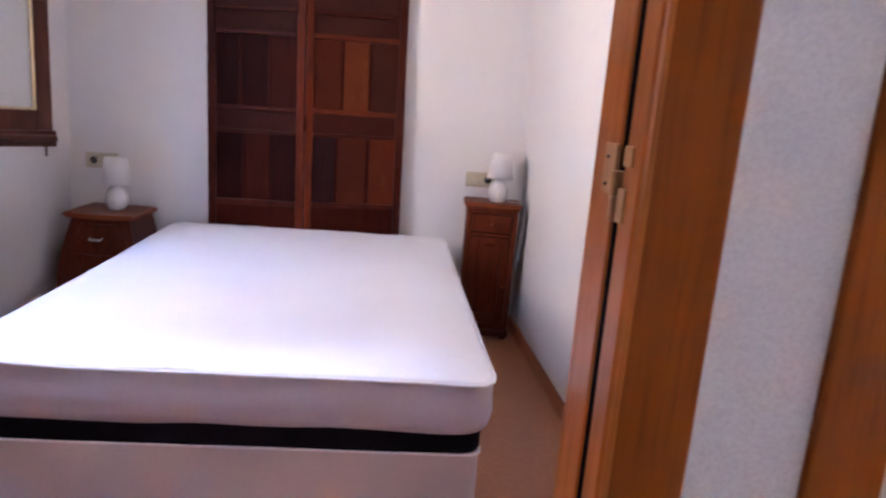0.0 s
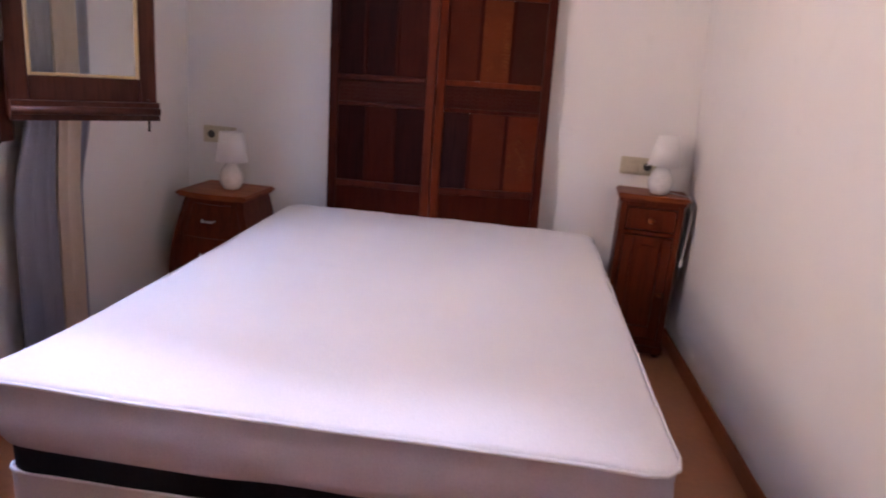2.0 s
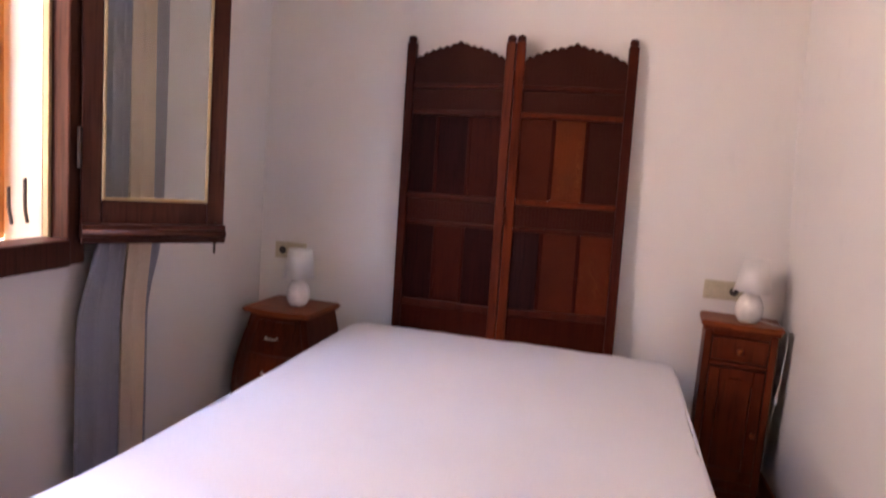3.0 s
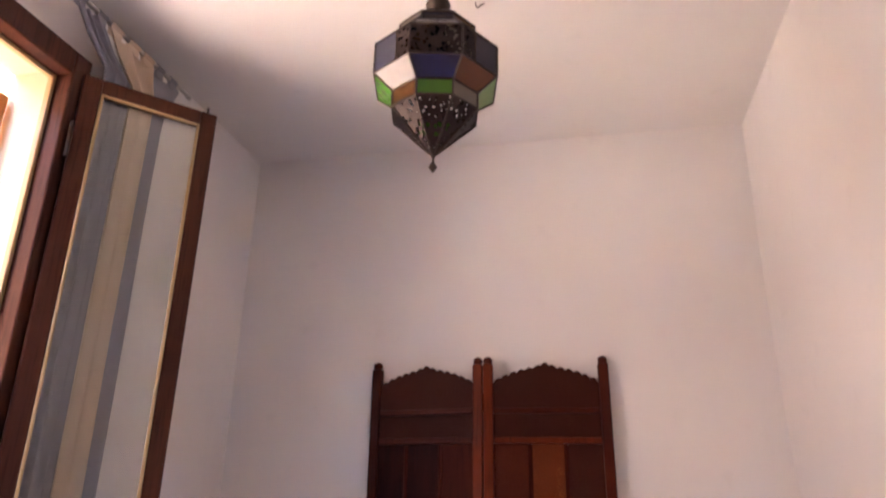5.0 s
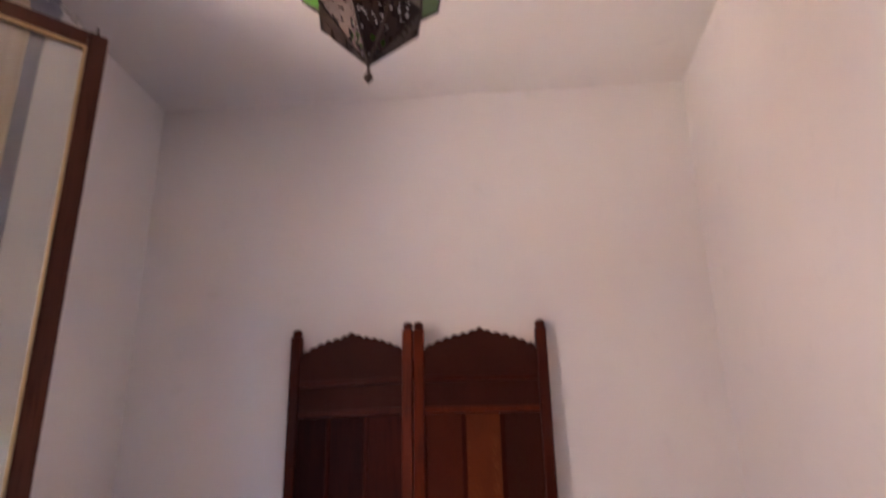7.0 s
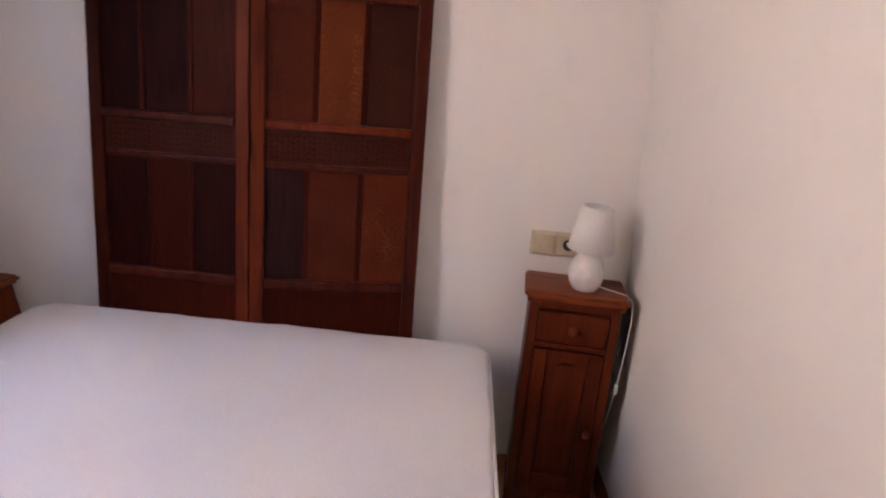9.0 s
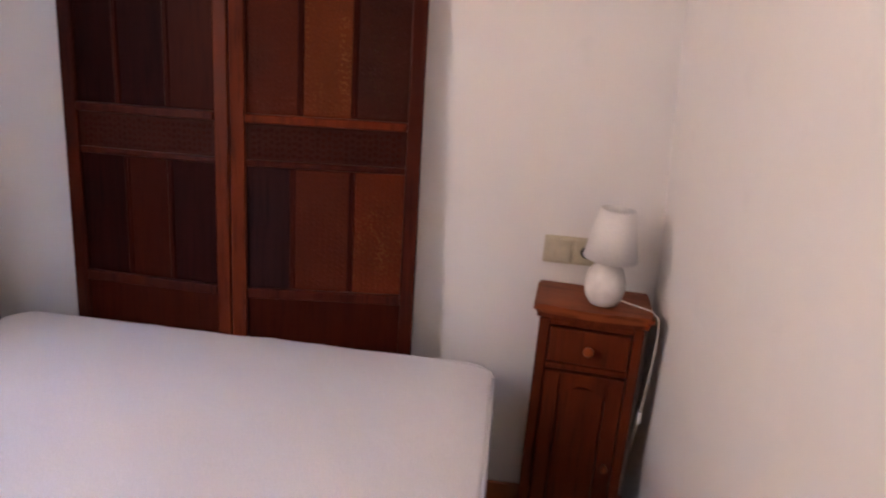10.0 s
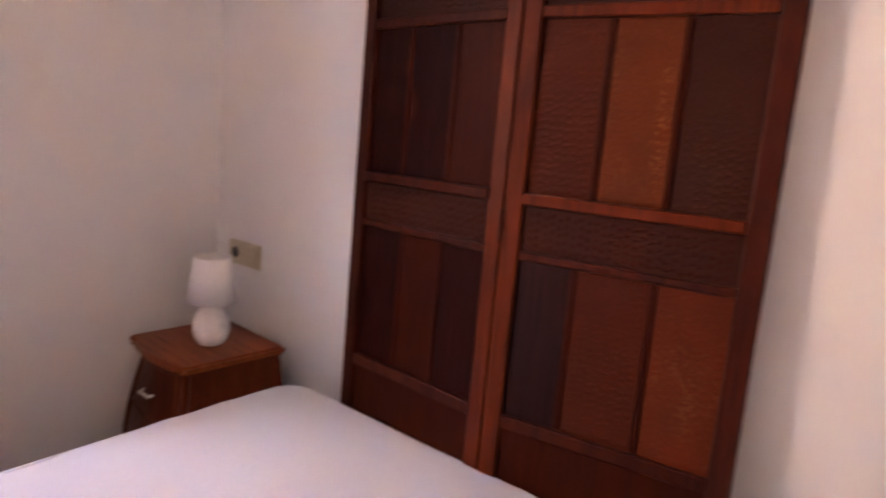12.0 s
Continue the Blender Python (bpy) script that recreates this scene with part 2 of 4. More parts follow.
def part(name, bm, material, parent=None, label="", smooth=False):
    ob = new(name, link_mesh(name, bm, material, smooth))
    if parent is not None:
        ob.parent = parent
    if label:
        ob["label"] = label
    return ob


def box(bm, x0, x1, y0, y1, z0, z1, bevel=0.0, seg=1):
    r = bmesh.ops.create_cube(bm, size=1.0, matrix=Matrix.LocRotScale(((x0 + x1) / 2, (y0 + y1) / 2, (z0 + z1) / 2), None, (abs(x1 - x0), abs(y1 - y0), abs(z1 - z0))))
    if bevel:
        edges = list({e for v in r["verts"] for e in v.link_edges})
        bmesh.ops.bevel(bm, geom=edges, offset=bevel, segments=seg, affect="EDGES", profile=0.5)
    return r


def boxes(*dims, bevel=0.0, seg=1):
    bm = bmesh.new()
    for d in dims:
        box(bm, *d, bevel=bevel, seg=seg)
    return bm


def lathe(profile, n=32, x=0.0, y=0.0, bm=None):
    bm = bm or bmesh.new()
    rings = [[bm.verts.new((x + r * math.cos(2 * math.pi * i / n), y + r * math.sin(2 * math.pi * i / n), z)) for i in range(n)] for r, z in profile]
    for a, b in zip(rings, rings[1:]):
        for i in range(n):
            bm.faces.new((a[i], a[(i + 1) % n], b[(i + 1) % n], b[i]))
    bm.faces.new(rings[0])
    bm.faces.new(rings[-1])
    return bm


def tube(points, radius, n=8, bm=None):
    bm = bm or bmesh.new()
    pts = [Vector(p) for p in points]
    rings = []
    for i, p in enumerate(pts):
        d = (pts[min(i + 1, len(pts) - 1)] - pts[max(i - 1, 0)]).normalized()
        a = d.orthogonal().normalized() if i == 0 else (a - d * a.dot(d)).normalized()
        b = d.cross(a)
        rings.append([bm.verts.new(p + radius * (a * math.cos(2 * math.pi * k / n) + b * math.sin(2 * math.pi * k / n))) for k in range(n)])
    for r, s in zip(rings, rings[1:]):
        for k in range(n):
            bm.faces.new((r[k], r[(k + 1) % n], s[(k + 1) % n], s[k]))
    bm.faces.new(rings[0])
    bm.faces.new(rings[-1])
    return bm


def prism(outline, depth0, depth1, bm=None):
    """Outline in x, z, pushed from y = depth0 to y = depth1."""
    bm = bm or bmesh.new()
    a = [bm.verts.new((x, depth0, z)) for x, z in outline]
    b = [bm.verts.new((x, depth1, z)) for x, z in outline]
    bm.faces.new(a)
    bm.faces.new(b)
    for i in range(len(a)):
        j = (i + 1) % len(a)
        bm.faces.new((a[i], a[j], b[j], b[i]))
    return bm


def slab(outline, z0, z1, bm=None):
    """Outline in x, y, pushed from z0 to z1."""
    bm = bm or bmesh.new()
    a = [bm.verts.new((x, y, z0)) for x, y in outline]
    b = [bm.verts.new((x, y, z1)) for x, y in outline]
    bm.faces.new(a)
    bm.faces.new(b)
    for i in range(len(a)):
        j = (i + 1) % len(a)
        bm.faces.new((a[i], a[j], b[j], b[i]))
    return bm


def empty(name, m, label, category, group=""):
    ob = new(name)
    ob.matrix_basis = m
    ob.empty_display_size = 0.1
    return tagged(ob, label, category, group)


# ---------------------------------------------------------------- structure
XL, XR, YF, YN, ZC = -1.15, 1.20, 0.0, -2.862, 2.83
XO = -1.335         # outer face of the window wall
YH = -3.01          # hall face of the door wall
WY0, WY1, WZ0, WZ1 = -2.23, -1.27, 0.90, 2.55   # window opening
DX0, DX1, DZ = -0.20, 0.82, 2.08                # door opening in the wall


def structure(name, bm, material, label):
    return tagged(part(name, bm, material), label, "", "", "structure")


structure("floor", boxes((XL, XR + 0.15, YH, 0.0, -0.15, 0.0), (-1.4, 1.55, -5.0, YH, -0.15, 0.0)), FLOORM, "smooth orange-brown clay floor of bedroom and hall")
structure("ceiling", boxes((XO - 0.04, 1.8, -5.2, 0.2, ZC, ZC + 0.15)), CEIL, "plain white painted plaster ceiling")
structure("wall_north", boxes((XL, XR - 0.07, 0.0, 0.18, 0, ZC), (XR - 0.07, XR, 0.0, 0.178, 0, ZC)), WALL, "white plaster wall behind the bed")
bm = prism([(XR, 0), (XR - 0.004, 0.8), (XR - 0.026, 1.15), (XR - 0.048, 1.5), (XR - 0.062, 2.1), (XR - 0.068, ZC), (XR + 0.15, ZC), (XR + 0.15, 0)], YN, 0.18)
structure("wall_east", bm, WALL, "white plaster side wall beside the bed")
bm = boxes((XO, XL, WY1, 0.18, -0.3, ZC), (XO, XL, -3.01, WY0, -0.3, ZC), (XO, XL, WY0, WY1, -0.3, WZ0), (XO, XL, WY0, WY1, WZ1, ZC))
structure("wall_west", bm, WALL, "thick white plaster wall with a deep window opening")
bm = boxes((XL, DX0, YH, YN, 0, ZC), (DX1, XR + 0.15, YH, YN, 0, ZC), (DX0, DX1, YH, YN, DZ, ZC))
structure("wall_south", bm, WALL, "white plaster wall with the bedroom doorway")
structure("wall_hall_east", boxes((1.55, 1.7, -5.0, YH, 0, ZC)), WALL, "white plaster hall wall")
# small slot added out of view to let daylight into the hall
bm = boxes((-1.55, -1.4, -5.0, -4.38, 0, ZC), (-1.55, -1.4, -4.25, YH, 0, ZC), (-1.55, -1.4, -4.38, -4.25, 0, 1.48), (-1.55, -1.4, -4.38, -4.25, 1.74, ZC))
structure("wall_hall_west", bm, WALL, "white plaster hall wall with an unseen slot added for daylight")
structure("wall_hall_south", boxes((-1.55, 1.7, -5.15, -5.0, 0, ZC)), WALL, "white plaster hall wall")
structure("baseboard_east", boxes((XR - 0.012, XR - 0.001, YN, -0.012, 0, 0.07), bevel=0.003), BASEB, "narrow orange-brown clay baseboard")
structure("baseboard_north", boxes((XL, XR, -0.012, -0.001, 0, 0.07), bevel=0.003), BASEB, "narrow orange-brown clay baseboard")
structure("baseboard_west", boxes((XL + 0.001, XL + 0.012, YN, -0.012, 0, 0.07), bevel=0.003), BASEB, "narrow orange-brown clay baseboard")
structure("ground", boxes((-600, 600, -600, 600, -0.26, -0.16)), GROUND, "sunlit pale paving outside the window")

# unseen building added opposite the window to limit lit paving and low sky
house = empty("house", pose(-3.5, 0, -0.16), "unseen cream rendered house across the street, added to bound the light", "house")
part("wall", boxes((-2.6, 0, -8, 6, 0, 4.2)), FACADE, house)
part("roof", prism([(-2.75, 4.204), (0.12, 4.204), (-1.3, 4.7)], -8.15, 6.15), BASEB, house, "clay tiled roof")

# unseen tall wall, added to keep the sun off the northern paving
upper = empty("upper_shade_wall", pose(0, 0, 0), "unseen plain rendered wall above the bedroom, added to shade the paving", "wall")
part("wall", boxes((XO, XO + 0.16, -5.5, 1.2, ZC + 0.152, 8.6)), FACADE, upper)
part("coping", boxes((XO - 0.05, XO + 0.2, -5.55, 1.25, 8.604, 8.66)), BASEB, upper, "clay coping")
# second unseen wall; its shadow ends the lit patch on the south
shade_wall = empty("yard_shade_wall", pose(0, 0, -0.16), "unseen low rendered wall across the yard, added to cut the sunlit patch", "wall")
part("wall", boxes((-3.49, -1.62, -5.85, -5.6, 0, 2.9)), FACADE, shade_wall)
part("coping", boxes((-3.49, -1.60, -5.89, -5.56, 2.904, 2.96)), BASEB, shade_wall, "clay coping")

# ---------------------------------------------------------------- window
win = empty("window_1", pose(0, 0, 0), "dark walnut casement window, one sash swung open into the room", "window")
win["kind"] = "structure"
FX0, FX1 = -1.20, -1.108
for nm, d in (("frame_stile", (FX0, FX1, -1.285, -1.215, 0.87, 2.60)), ("frame_stile", (FX0, FX1, -2.285, -2.215, 0.87, 2.60)),
              ("frame_head", (FX0, FX1, -2.215, -1.285, 2.515, 2.60)), ("frame_sill", (FX0, FX1 + 0.012, -2.215, -1.285, 0.868, 0.95))):
    part(nm, boxes(d, bevel=0.006, seg=2), WALNUT, win)
for nm, d in (("inner_bead", (-1.185, -1.165, -1.30, -1.286, 0.951, 2.514)), ("inner_bead", (-1.185, -1.165, -2.214, -2.20, 0.951, 2.514)), ("inner_bead", (-1.185, -1.165, -2.199, -1.301, 2.50, 2.514))):
    part(nm, boxes(d, bevel=0.002), BEAD, win, "pale worn timber bead")

SW, S0, S1 = 0.430, 0.945, 2.54
sash = new("sash")
sash.parent = win
sash.matrix_basis = pose(-1.112, -1.238, 0, 0, 0, 48.5)
sash["label"] = "open walnut sash with a clear pane"
for nm, d in (("stile", (0, 0.058, -0.02, 0.02, S0, S1)), ("stile", (SW - 0.056, SW, -0.02, 0.02, S0, S1)),
              ("top_rail", (0.058, SW - 0.056, -0.018, 0.018, S1 - 0.055, S1)), ("bottom_rail", (0.058, SW - 0.056, -0.018, 0.018, S0, S0 + 0.122))):
    part(nm, boxes(d, bevel=0.005, seg=2), WALNUT, sash)
part("drip_rail", prism([(0.002, S0 + 0.05), (0.002, S0 - 0.008), (SW - 0.002, S0 - 0.008), (SW - 0.002, S0 + 0.05)], -0.045, -0.0205), WALNUT, sash)
part("drip_nosing", tube([(0.003, -0.046, S0 + 0.022), (SW - 0.003, -0.046, S0 + 0.022)], 0.013, 14), WALNUT, sash, "rounded weather moulding", True)
for d in ((0.058, 0.067, -0.024, -0.012, S0 + 0.122, S1 - 0.055), (SW - 0.065, SW - 0.056, -0.024, -0.012, S0 + 0.122, S1 - 0.055),
          (0.067, SW - 0.065, -0.024, -0.012, S1 - 0.064, S1 - 0.055), (0.067, SW - 0.065, -0.024, -0.012, S0 + 0.122, S0 + 0.131)):
    part("glazing_bead", boxes(d, bevel=0.002), BEAD, sash, "worn gilt glazing bead")
pane = part("pane", boxes((0.06, SW - 0.058, -0.002, 0.002, S0 + 0.12, S1 - 0.053)), PANE, sash)
pane.visible_shadow = False
part("bolt", tube([(SW - 0.03, -0.024, S0 - 0.045), (SW - 0.03, -0.024, S0 + 0.06)], 0.004), IRON, sash, "iron surface bolt")
part("bolt", tube([(SW - 0.03, -0.0, S1 - 0.01), (SW - 0.03, -0.0, S1 + 0.03)], 0.004), IRON, sash, "iron surface bolt")
for z in (1.22, 2.3):
    part("hinge", tube([(-0.004, -0.026, z - 0.06), (-0.004, -0.026, z + 0.06)], 0.007), IRON, sash, "dark hinge barrel")

# cream tint stands in for warm light bounced onto the reveal
REVEAL = plaster("reveal_warm_bounce", (0.56, 0.45, 0.31))
structure("trim_reveal", boxes((XO - 0.002, -1.203, WY1 - 0.012, WY1 + 0.004, WZ0, WZ1), (XO - 0.002, -1.203, WY0, WY1 - 0.013, WZ1 - 0.012, WZ1 + 0.004)), REVEAL, "outer window reveal tinted cream for warm bounced light")

# shutter outside, swung open
sh = empty("shutter", pose(XO + 0.015, -1.312, 0.93), "orange varnished wooden shutter standing open outside", "shutter")
part("shutter_stile", boxes((-0.07, 0, -0.02, 0.018, 0, 1.52), bevel=0.004), SHUTTERW, sh)
part("shutter_stile", boxes((-0.42, -0.35, -0.02, 0.018, 0, 1.52), bevel=0.004), SHUTTERW, sh)
for z0, z1 in ((0, 0.09), (0.72, 0.80), (1.43, 1.52)):
    part("shutter_rail", boxes((-0.35, -0.07, -0.018, 0.016, z0, z1), bevel=0.004), SHUTTERW, sh)
for z0, z1 in ((0.09, 0.72), (0.80, 1.43)):
    part("shutter_panel", boxes((-0.35, -0.07, -0.006, 0.006, z0, z1), bevel=0.002), SHUTTERW, sh)

part("catch", tube([(0.10, -0.005, 0.06), (0.10, -0.014, 0.10), (0.10, -0.014, 0.19)], 0.005, 6), IRON, sh, "iron shutter catch")
part("catch", tube([(0.045, -0.005, 0.05), (0.045, -0.016, 0.10), (0.045, -0.016, 0.16)], 0.005, 6), IRON, sh, "iron shutter catch")

# ---------------------------------------------------------------- door lining and open leaf
lin = empty("door_lining", pose(0, 0, 0), "varnished timber lining round the bedroom doorway", "door frame")
lin["kind"] = "structure"
JX = 0.63
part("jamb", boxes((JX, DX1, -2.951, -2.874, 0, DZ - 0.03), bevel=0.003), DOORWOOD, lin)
part("jamb", boxes((DX0, DX0 + 0.03, -3.014, -2.859, 0, DZ - 0.03), bevel=0.003), DOORWOOD, lin)
part("head", boxes((DX0, DX1, -3.014, -2.859, DZ - 0.03, DZ), bevel=0.003), DOORWOOD, lin)

door = empty("door_1", pose(0, 0, 0), "varnished brown door with pale frosted panes, folded back against the hall wall", "door")
door["kind"] = "structure"
# black strip fills the hinge gap in place of its shade
part("gap_shade", boxes((JX + 0.0025, JX + 0.012, -2.9728, -2.9512, 0.01, 2.04)), GAP_SHADE, lin, "black strip standing in for the shade in the hinge gap")
DY0, DY1 = -3.030, -2.988     # the leaf's faces; its hinge edge looks into the doorway
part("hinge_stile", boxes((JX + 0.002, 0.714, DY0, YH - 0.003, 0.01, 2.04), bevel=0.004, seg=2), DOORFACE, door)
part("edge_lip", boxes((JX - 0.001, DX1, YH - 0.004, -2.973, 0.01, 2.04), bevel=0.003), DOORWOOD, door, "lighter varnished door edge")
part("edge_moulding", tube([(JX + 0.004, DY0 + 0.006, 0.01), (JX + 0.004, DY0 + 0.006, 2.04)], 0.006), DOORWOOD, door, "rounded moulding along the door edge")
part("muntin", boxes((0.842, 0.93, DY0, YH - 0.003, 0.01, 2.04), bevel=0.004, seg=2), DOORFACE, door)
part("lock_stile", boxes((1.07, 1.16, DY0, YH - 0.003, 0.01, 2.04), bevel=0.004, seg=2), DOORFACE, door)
for x0, x1 in ((0.714, 0.842), (0.93, 1.07)):
    part("bottom_rail", boxes((x0, x1, DY0 + 0.002, YH - 0.003, 0.01, 0.28), bevel=0.003), DOORFACE, door)
    part("top_rail", boxes((x0, x1, DY0 + 0.002, YH - 0.003, 1.92, 2.04), bevel=0.003), DOORFACE, door)
    part("pane", boxes((x0, x1, DY0 + 0.009, YH - 0.005, 0.28, 1.92)), FROST, door, "pale frosted pane")
for hz in (0.28, 1.10, 1.82):
    h = part("hinge", boxes((JX - 0.003, JX + 0.001, -2.952, -2.915, hz + 0.024, hz + 0.076), bevel=0.001), HINGEM, door, "brass lift-off hinge")
    part("arm", boxes((JX - 0.0045, JX - 0.0005, -2.969, -2.948, hz + 0.026, hz + 0.048), bevel=0.0015, seg=2), HINGEM, h)
    part("barrel", tube([(JX - 0.003, -2.963, hz + 0.025), (JX - 0.003, -2.963, hz + 0.05)], 0.007, 12), HINGEM, h)
    part("pin", tube([(JX - 0.003, -2.963, hz), (JX - 0.003, -2.963, hz + 0.0245)], 0.0065, 12), HINGEM, h)
    part("leaf", boxes((JX - 0.0035, JX - 0.0005, -2.988, -2.966, hz, hz + 0.034), bevel=0.001), HINGEM, h)
    part("leaf", boxes((JX - 0.0035, JX - 0.0005, -2.996, -2.974, hz + 0.056, hz + 0.076), bevel=0.001), HINGEM, h)
    for dz in (0.034, 0.062):
        part("screw", lathe([(0.0015, hz + dz - 0.002), (0.003, hz + dz), (0.0015, hz + dz + 0.002)], 8, JX - 0.003, -2.930), IRON, h)

# ---------------------------------------------------------------- bed
def soft_block(x0, x1, y0, y1, z0, z1, corner, top_r, puff=0.0, seed=3.0, bulge=0.0):
    """A padded block: rounded plan corners, rounded upper edge, a slightly uneven top."""
    outline = []
    for cx, cy, a0 in ((x1 - corner, y1 - corner, 0), (x0 + corner, y1 - corner, 90), (x0 + corner, y0 + corner, 180), (x1 - corner, y0 + corner, 270)):
        for k in range(7):
            a = radians(a0 + 15 * k)
            outline.append((cx + corner * math.cos(a), cy + corner * math.sin(a)))
    pts = []
    for i, p in enumerate(outline):
        q = outline[(i + 1) % len(outline)]
        d = math.dist(p, q)
        steps = max(1, round(d / 0.05))
        pts += [(p[0] + (q[0] - p[0]) * s / steps, p[1] + (q[1] - p[1]) * s / steps) for s in range(steps)]
    cx, cy = (x0 + x1) / 2, (y0 + y1) / 2
    # the window side draws in towards the head
    pts = [(x + 0.022 * max(0.0, (cx - x) / (x1 - x0) * 2) * (y - y0) / (y1 - y0), y) for x, y in pts]
    rings = []
    bm = bmesh.new()
    levels = [(0.0, z0)] + [(-bulge * math.sin(math.pi * k / 5), z0 + (z1 - top_r - z0) * k / 6) for k in range(1, 6)] + [(0.0, z1 - top_r)]
    levels += [(top_r * (1 - math.cos(radians(a))), z1 - top_r + top_r * math.sin(radians(a))) for a in (22, 45, 67, 90)]
    levels += [(0.04, z1 + puff * 0.2), (0.07, z1 + puff * 0.35), (0.10, z1 + puff * 0.5), (0.15, z1 + puff * 0.65), (0.2, z1 + puff * 0.8), (0.26, z1 + puff * 0.9), (0.33, z1 + puff), (0.40, z1 + puff), (0.48, z1 + puff), (0.6, z1 + puff)]
    for inset, z in levels:
        ring = []
        for x, y in pts:
            fx = 1 - inset / ((x1 - x0) / 2)
            fy = 1 - inset / ((y1 - y0) / 2)
            px, py = cx + (x - cx) * max(fx, 0.02), cy + (y - cy) * max(fy, 0.02)
            w = noise.noise(Vector((px * 3.1, py * 3.1, z * 4 + seed))) * 0.005 + noise.noise(Vector((px * 11, py * 11, z * 14 + seed))) * 0.0036
            n = Vector((x - cx, y - cy, 0)).normalized()
            ring.append(bm.verts.new((px + n.x * w, py + n.y * w, z + (w if inset > 0 else 0))))
        rings.append(ring)
    for a, b in zip(rings, rings[1:]):
        for i in range(len(a)):
            j = (i + 1) % len(a)
            bm.faces.new((a[i], a[j], b[j], b[i]))
    bm.faces.new(rings[0])
    bm.faces.new(rings[-1])
    return bm, pts


BX0, BX1, BY0, BY1 = -0.618, 0.772, -1.985, -0.13
bedm = pose(0, 0, 0, 0, 0, -1.15)
divan = empty("bed_base", bedm, "beige fabric covered divan bed base on the floor", "bed base")
bm, _ = soft_block(BX0 + 0.02, BX1 - 0.02, BY0 + 0.02, BY1, 0.04, 0.296, 0.035, 0.012)
part("body", bm, BASECLOTH, divan, "", True)
for x in (BX0 + 0.12, BX1 - 0.12):
    for y in (BY0 + 0.12, BY1 - 0.12):
        part("leg", lathe([(0.022, 0.0), (0.028, 0.045)], 14, x, y), BLACKP, divan)
piping = [(x, y, 0.292) for x, y in _[::2]]
part("piping", tube(piping + piping[:1], 0.0045, 6), SHEET, divan, "white piping round the top edge", True)
mat = empty("mattress", bedm, "thick mattress with black border under a white stretch protector", "mattress")
bm, _ = soft_block(BX0 + 0.014, BX1 - 0.014, BY0 + 0.014, BY1 - 0.01, 0.298, 0.385, 0.07, 0.006, seed=8.0)
part("border", bm, BLACKCLOTH, mat, "black fabric mattress border", True)
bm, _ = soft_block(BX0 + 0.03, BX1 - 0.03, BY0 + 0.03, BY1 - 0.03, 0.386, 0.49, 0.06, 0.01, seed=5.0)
part("core", bm, SHADED_SIDE, mat, "", True)
prot = empty("mattress_protector", bedm, "white stretch cotton protector pulled over the mattress", "mattress protector")
bm, rim = soft_block(BX0, BX1, BY0, BY1, 0.364, 0.511, 0.075, 0.014, puff=0.018, bulge=0.011)
# uneven lower hem
for v in bm.verts:
    v.co.z += 0.012 * min(max((v.co.y + 1.25) / 1.0, 0.0), 1.0) ** 1.5 if v.co.z > 0.48 else 0.0
    if v.co.z < 0.367:
        v.co.z += 0.010 * noise.noise(Vector((v.co.x * 4, v.co.y * 4, 1.0)))


def flare(x, y):
    """How far the loose corners of the cover stand out at the foot."""
    d0, d1 = math.hypot(x - BX0, y - BY0), math.hypot(x - BX1, y - BY0)
    k0, k1 = math.exp(-(d0 / 0.11) ** 2), math.exp(-(d1 / 0.11) ** 2)
    return Vector((0.006 * k1 - 0.022 * k0, -0.012 * (k0 + k1), 0.012 * math.exp(-(d0 / 0.2) ** 2)))


for v in bm.verts:
    if v.co.z > 0.47:
        v.co += flare(v.co.x, v.co.y)
bm.normal_update()
cover = part("cover", bm, [SHEET, SHADED_SIDE], prot, "", True)
# upright faces get the darker copy: shade painted on the sides
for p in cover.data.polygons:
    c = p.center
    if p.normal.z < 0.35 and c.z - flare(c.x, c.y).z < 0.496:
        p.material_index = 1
seam = []
for x, y in rim[::2]:
    rise = 0.012 * min(max((y + 1.25) / 1.0, 0.0), 1.0) ** 1.5
    p = Vector(((x - 0.06) * 1.003 + 0.06, (y + 1.07) * 1.002 - 1.07, 0.5015 + rise + 0.003 * noise.noise(Vector((x * 5, y * 5, 0)))))
    seam.append(p + flare(p.x, p.y))
seam.append(seam[0])
part("seam", tube(seam, 0.0045, 6), SHEET, prot, "raised stitched seam", True)


# ---------------------------------------------------------------- carved screen used as headboard
scr = empty("folding_screen", pose(0.050, -0.135, 0.010, -1.7, -1.15, 0), "carved dark sheesham two-panel screen standing as headboard", "folding screen")


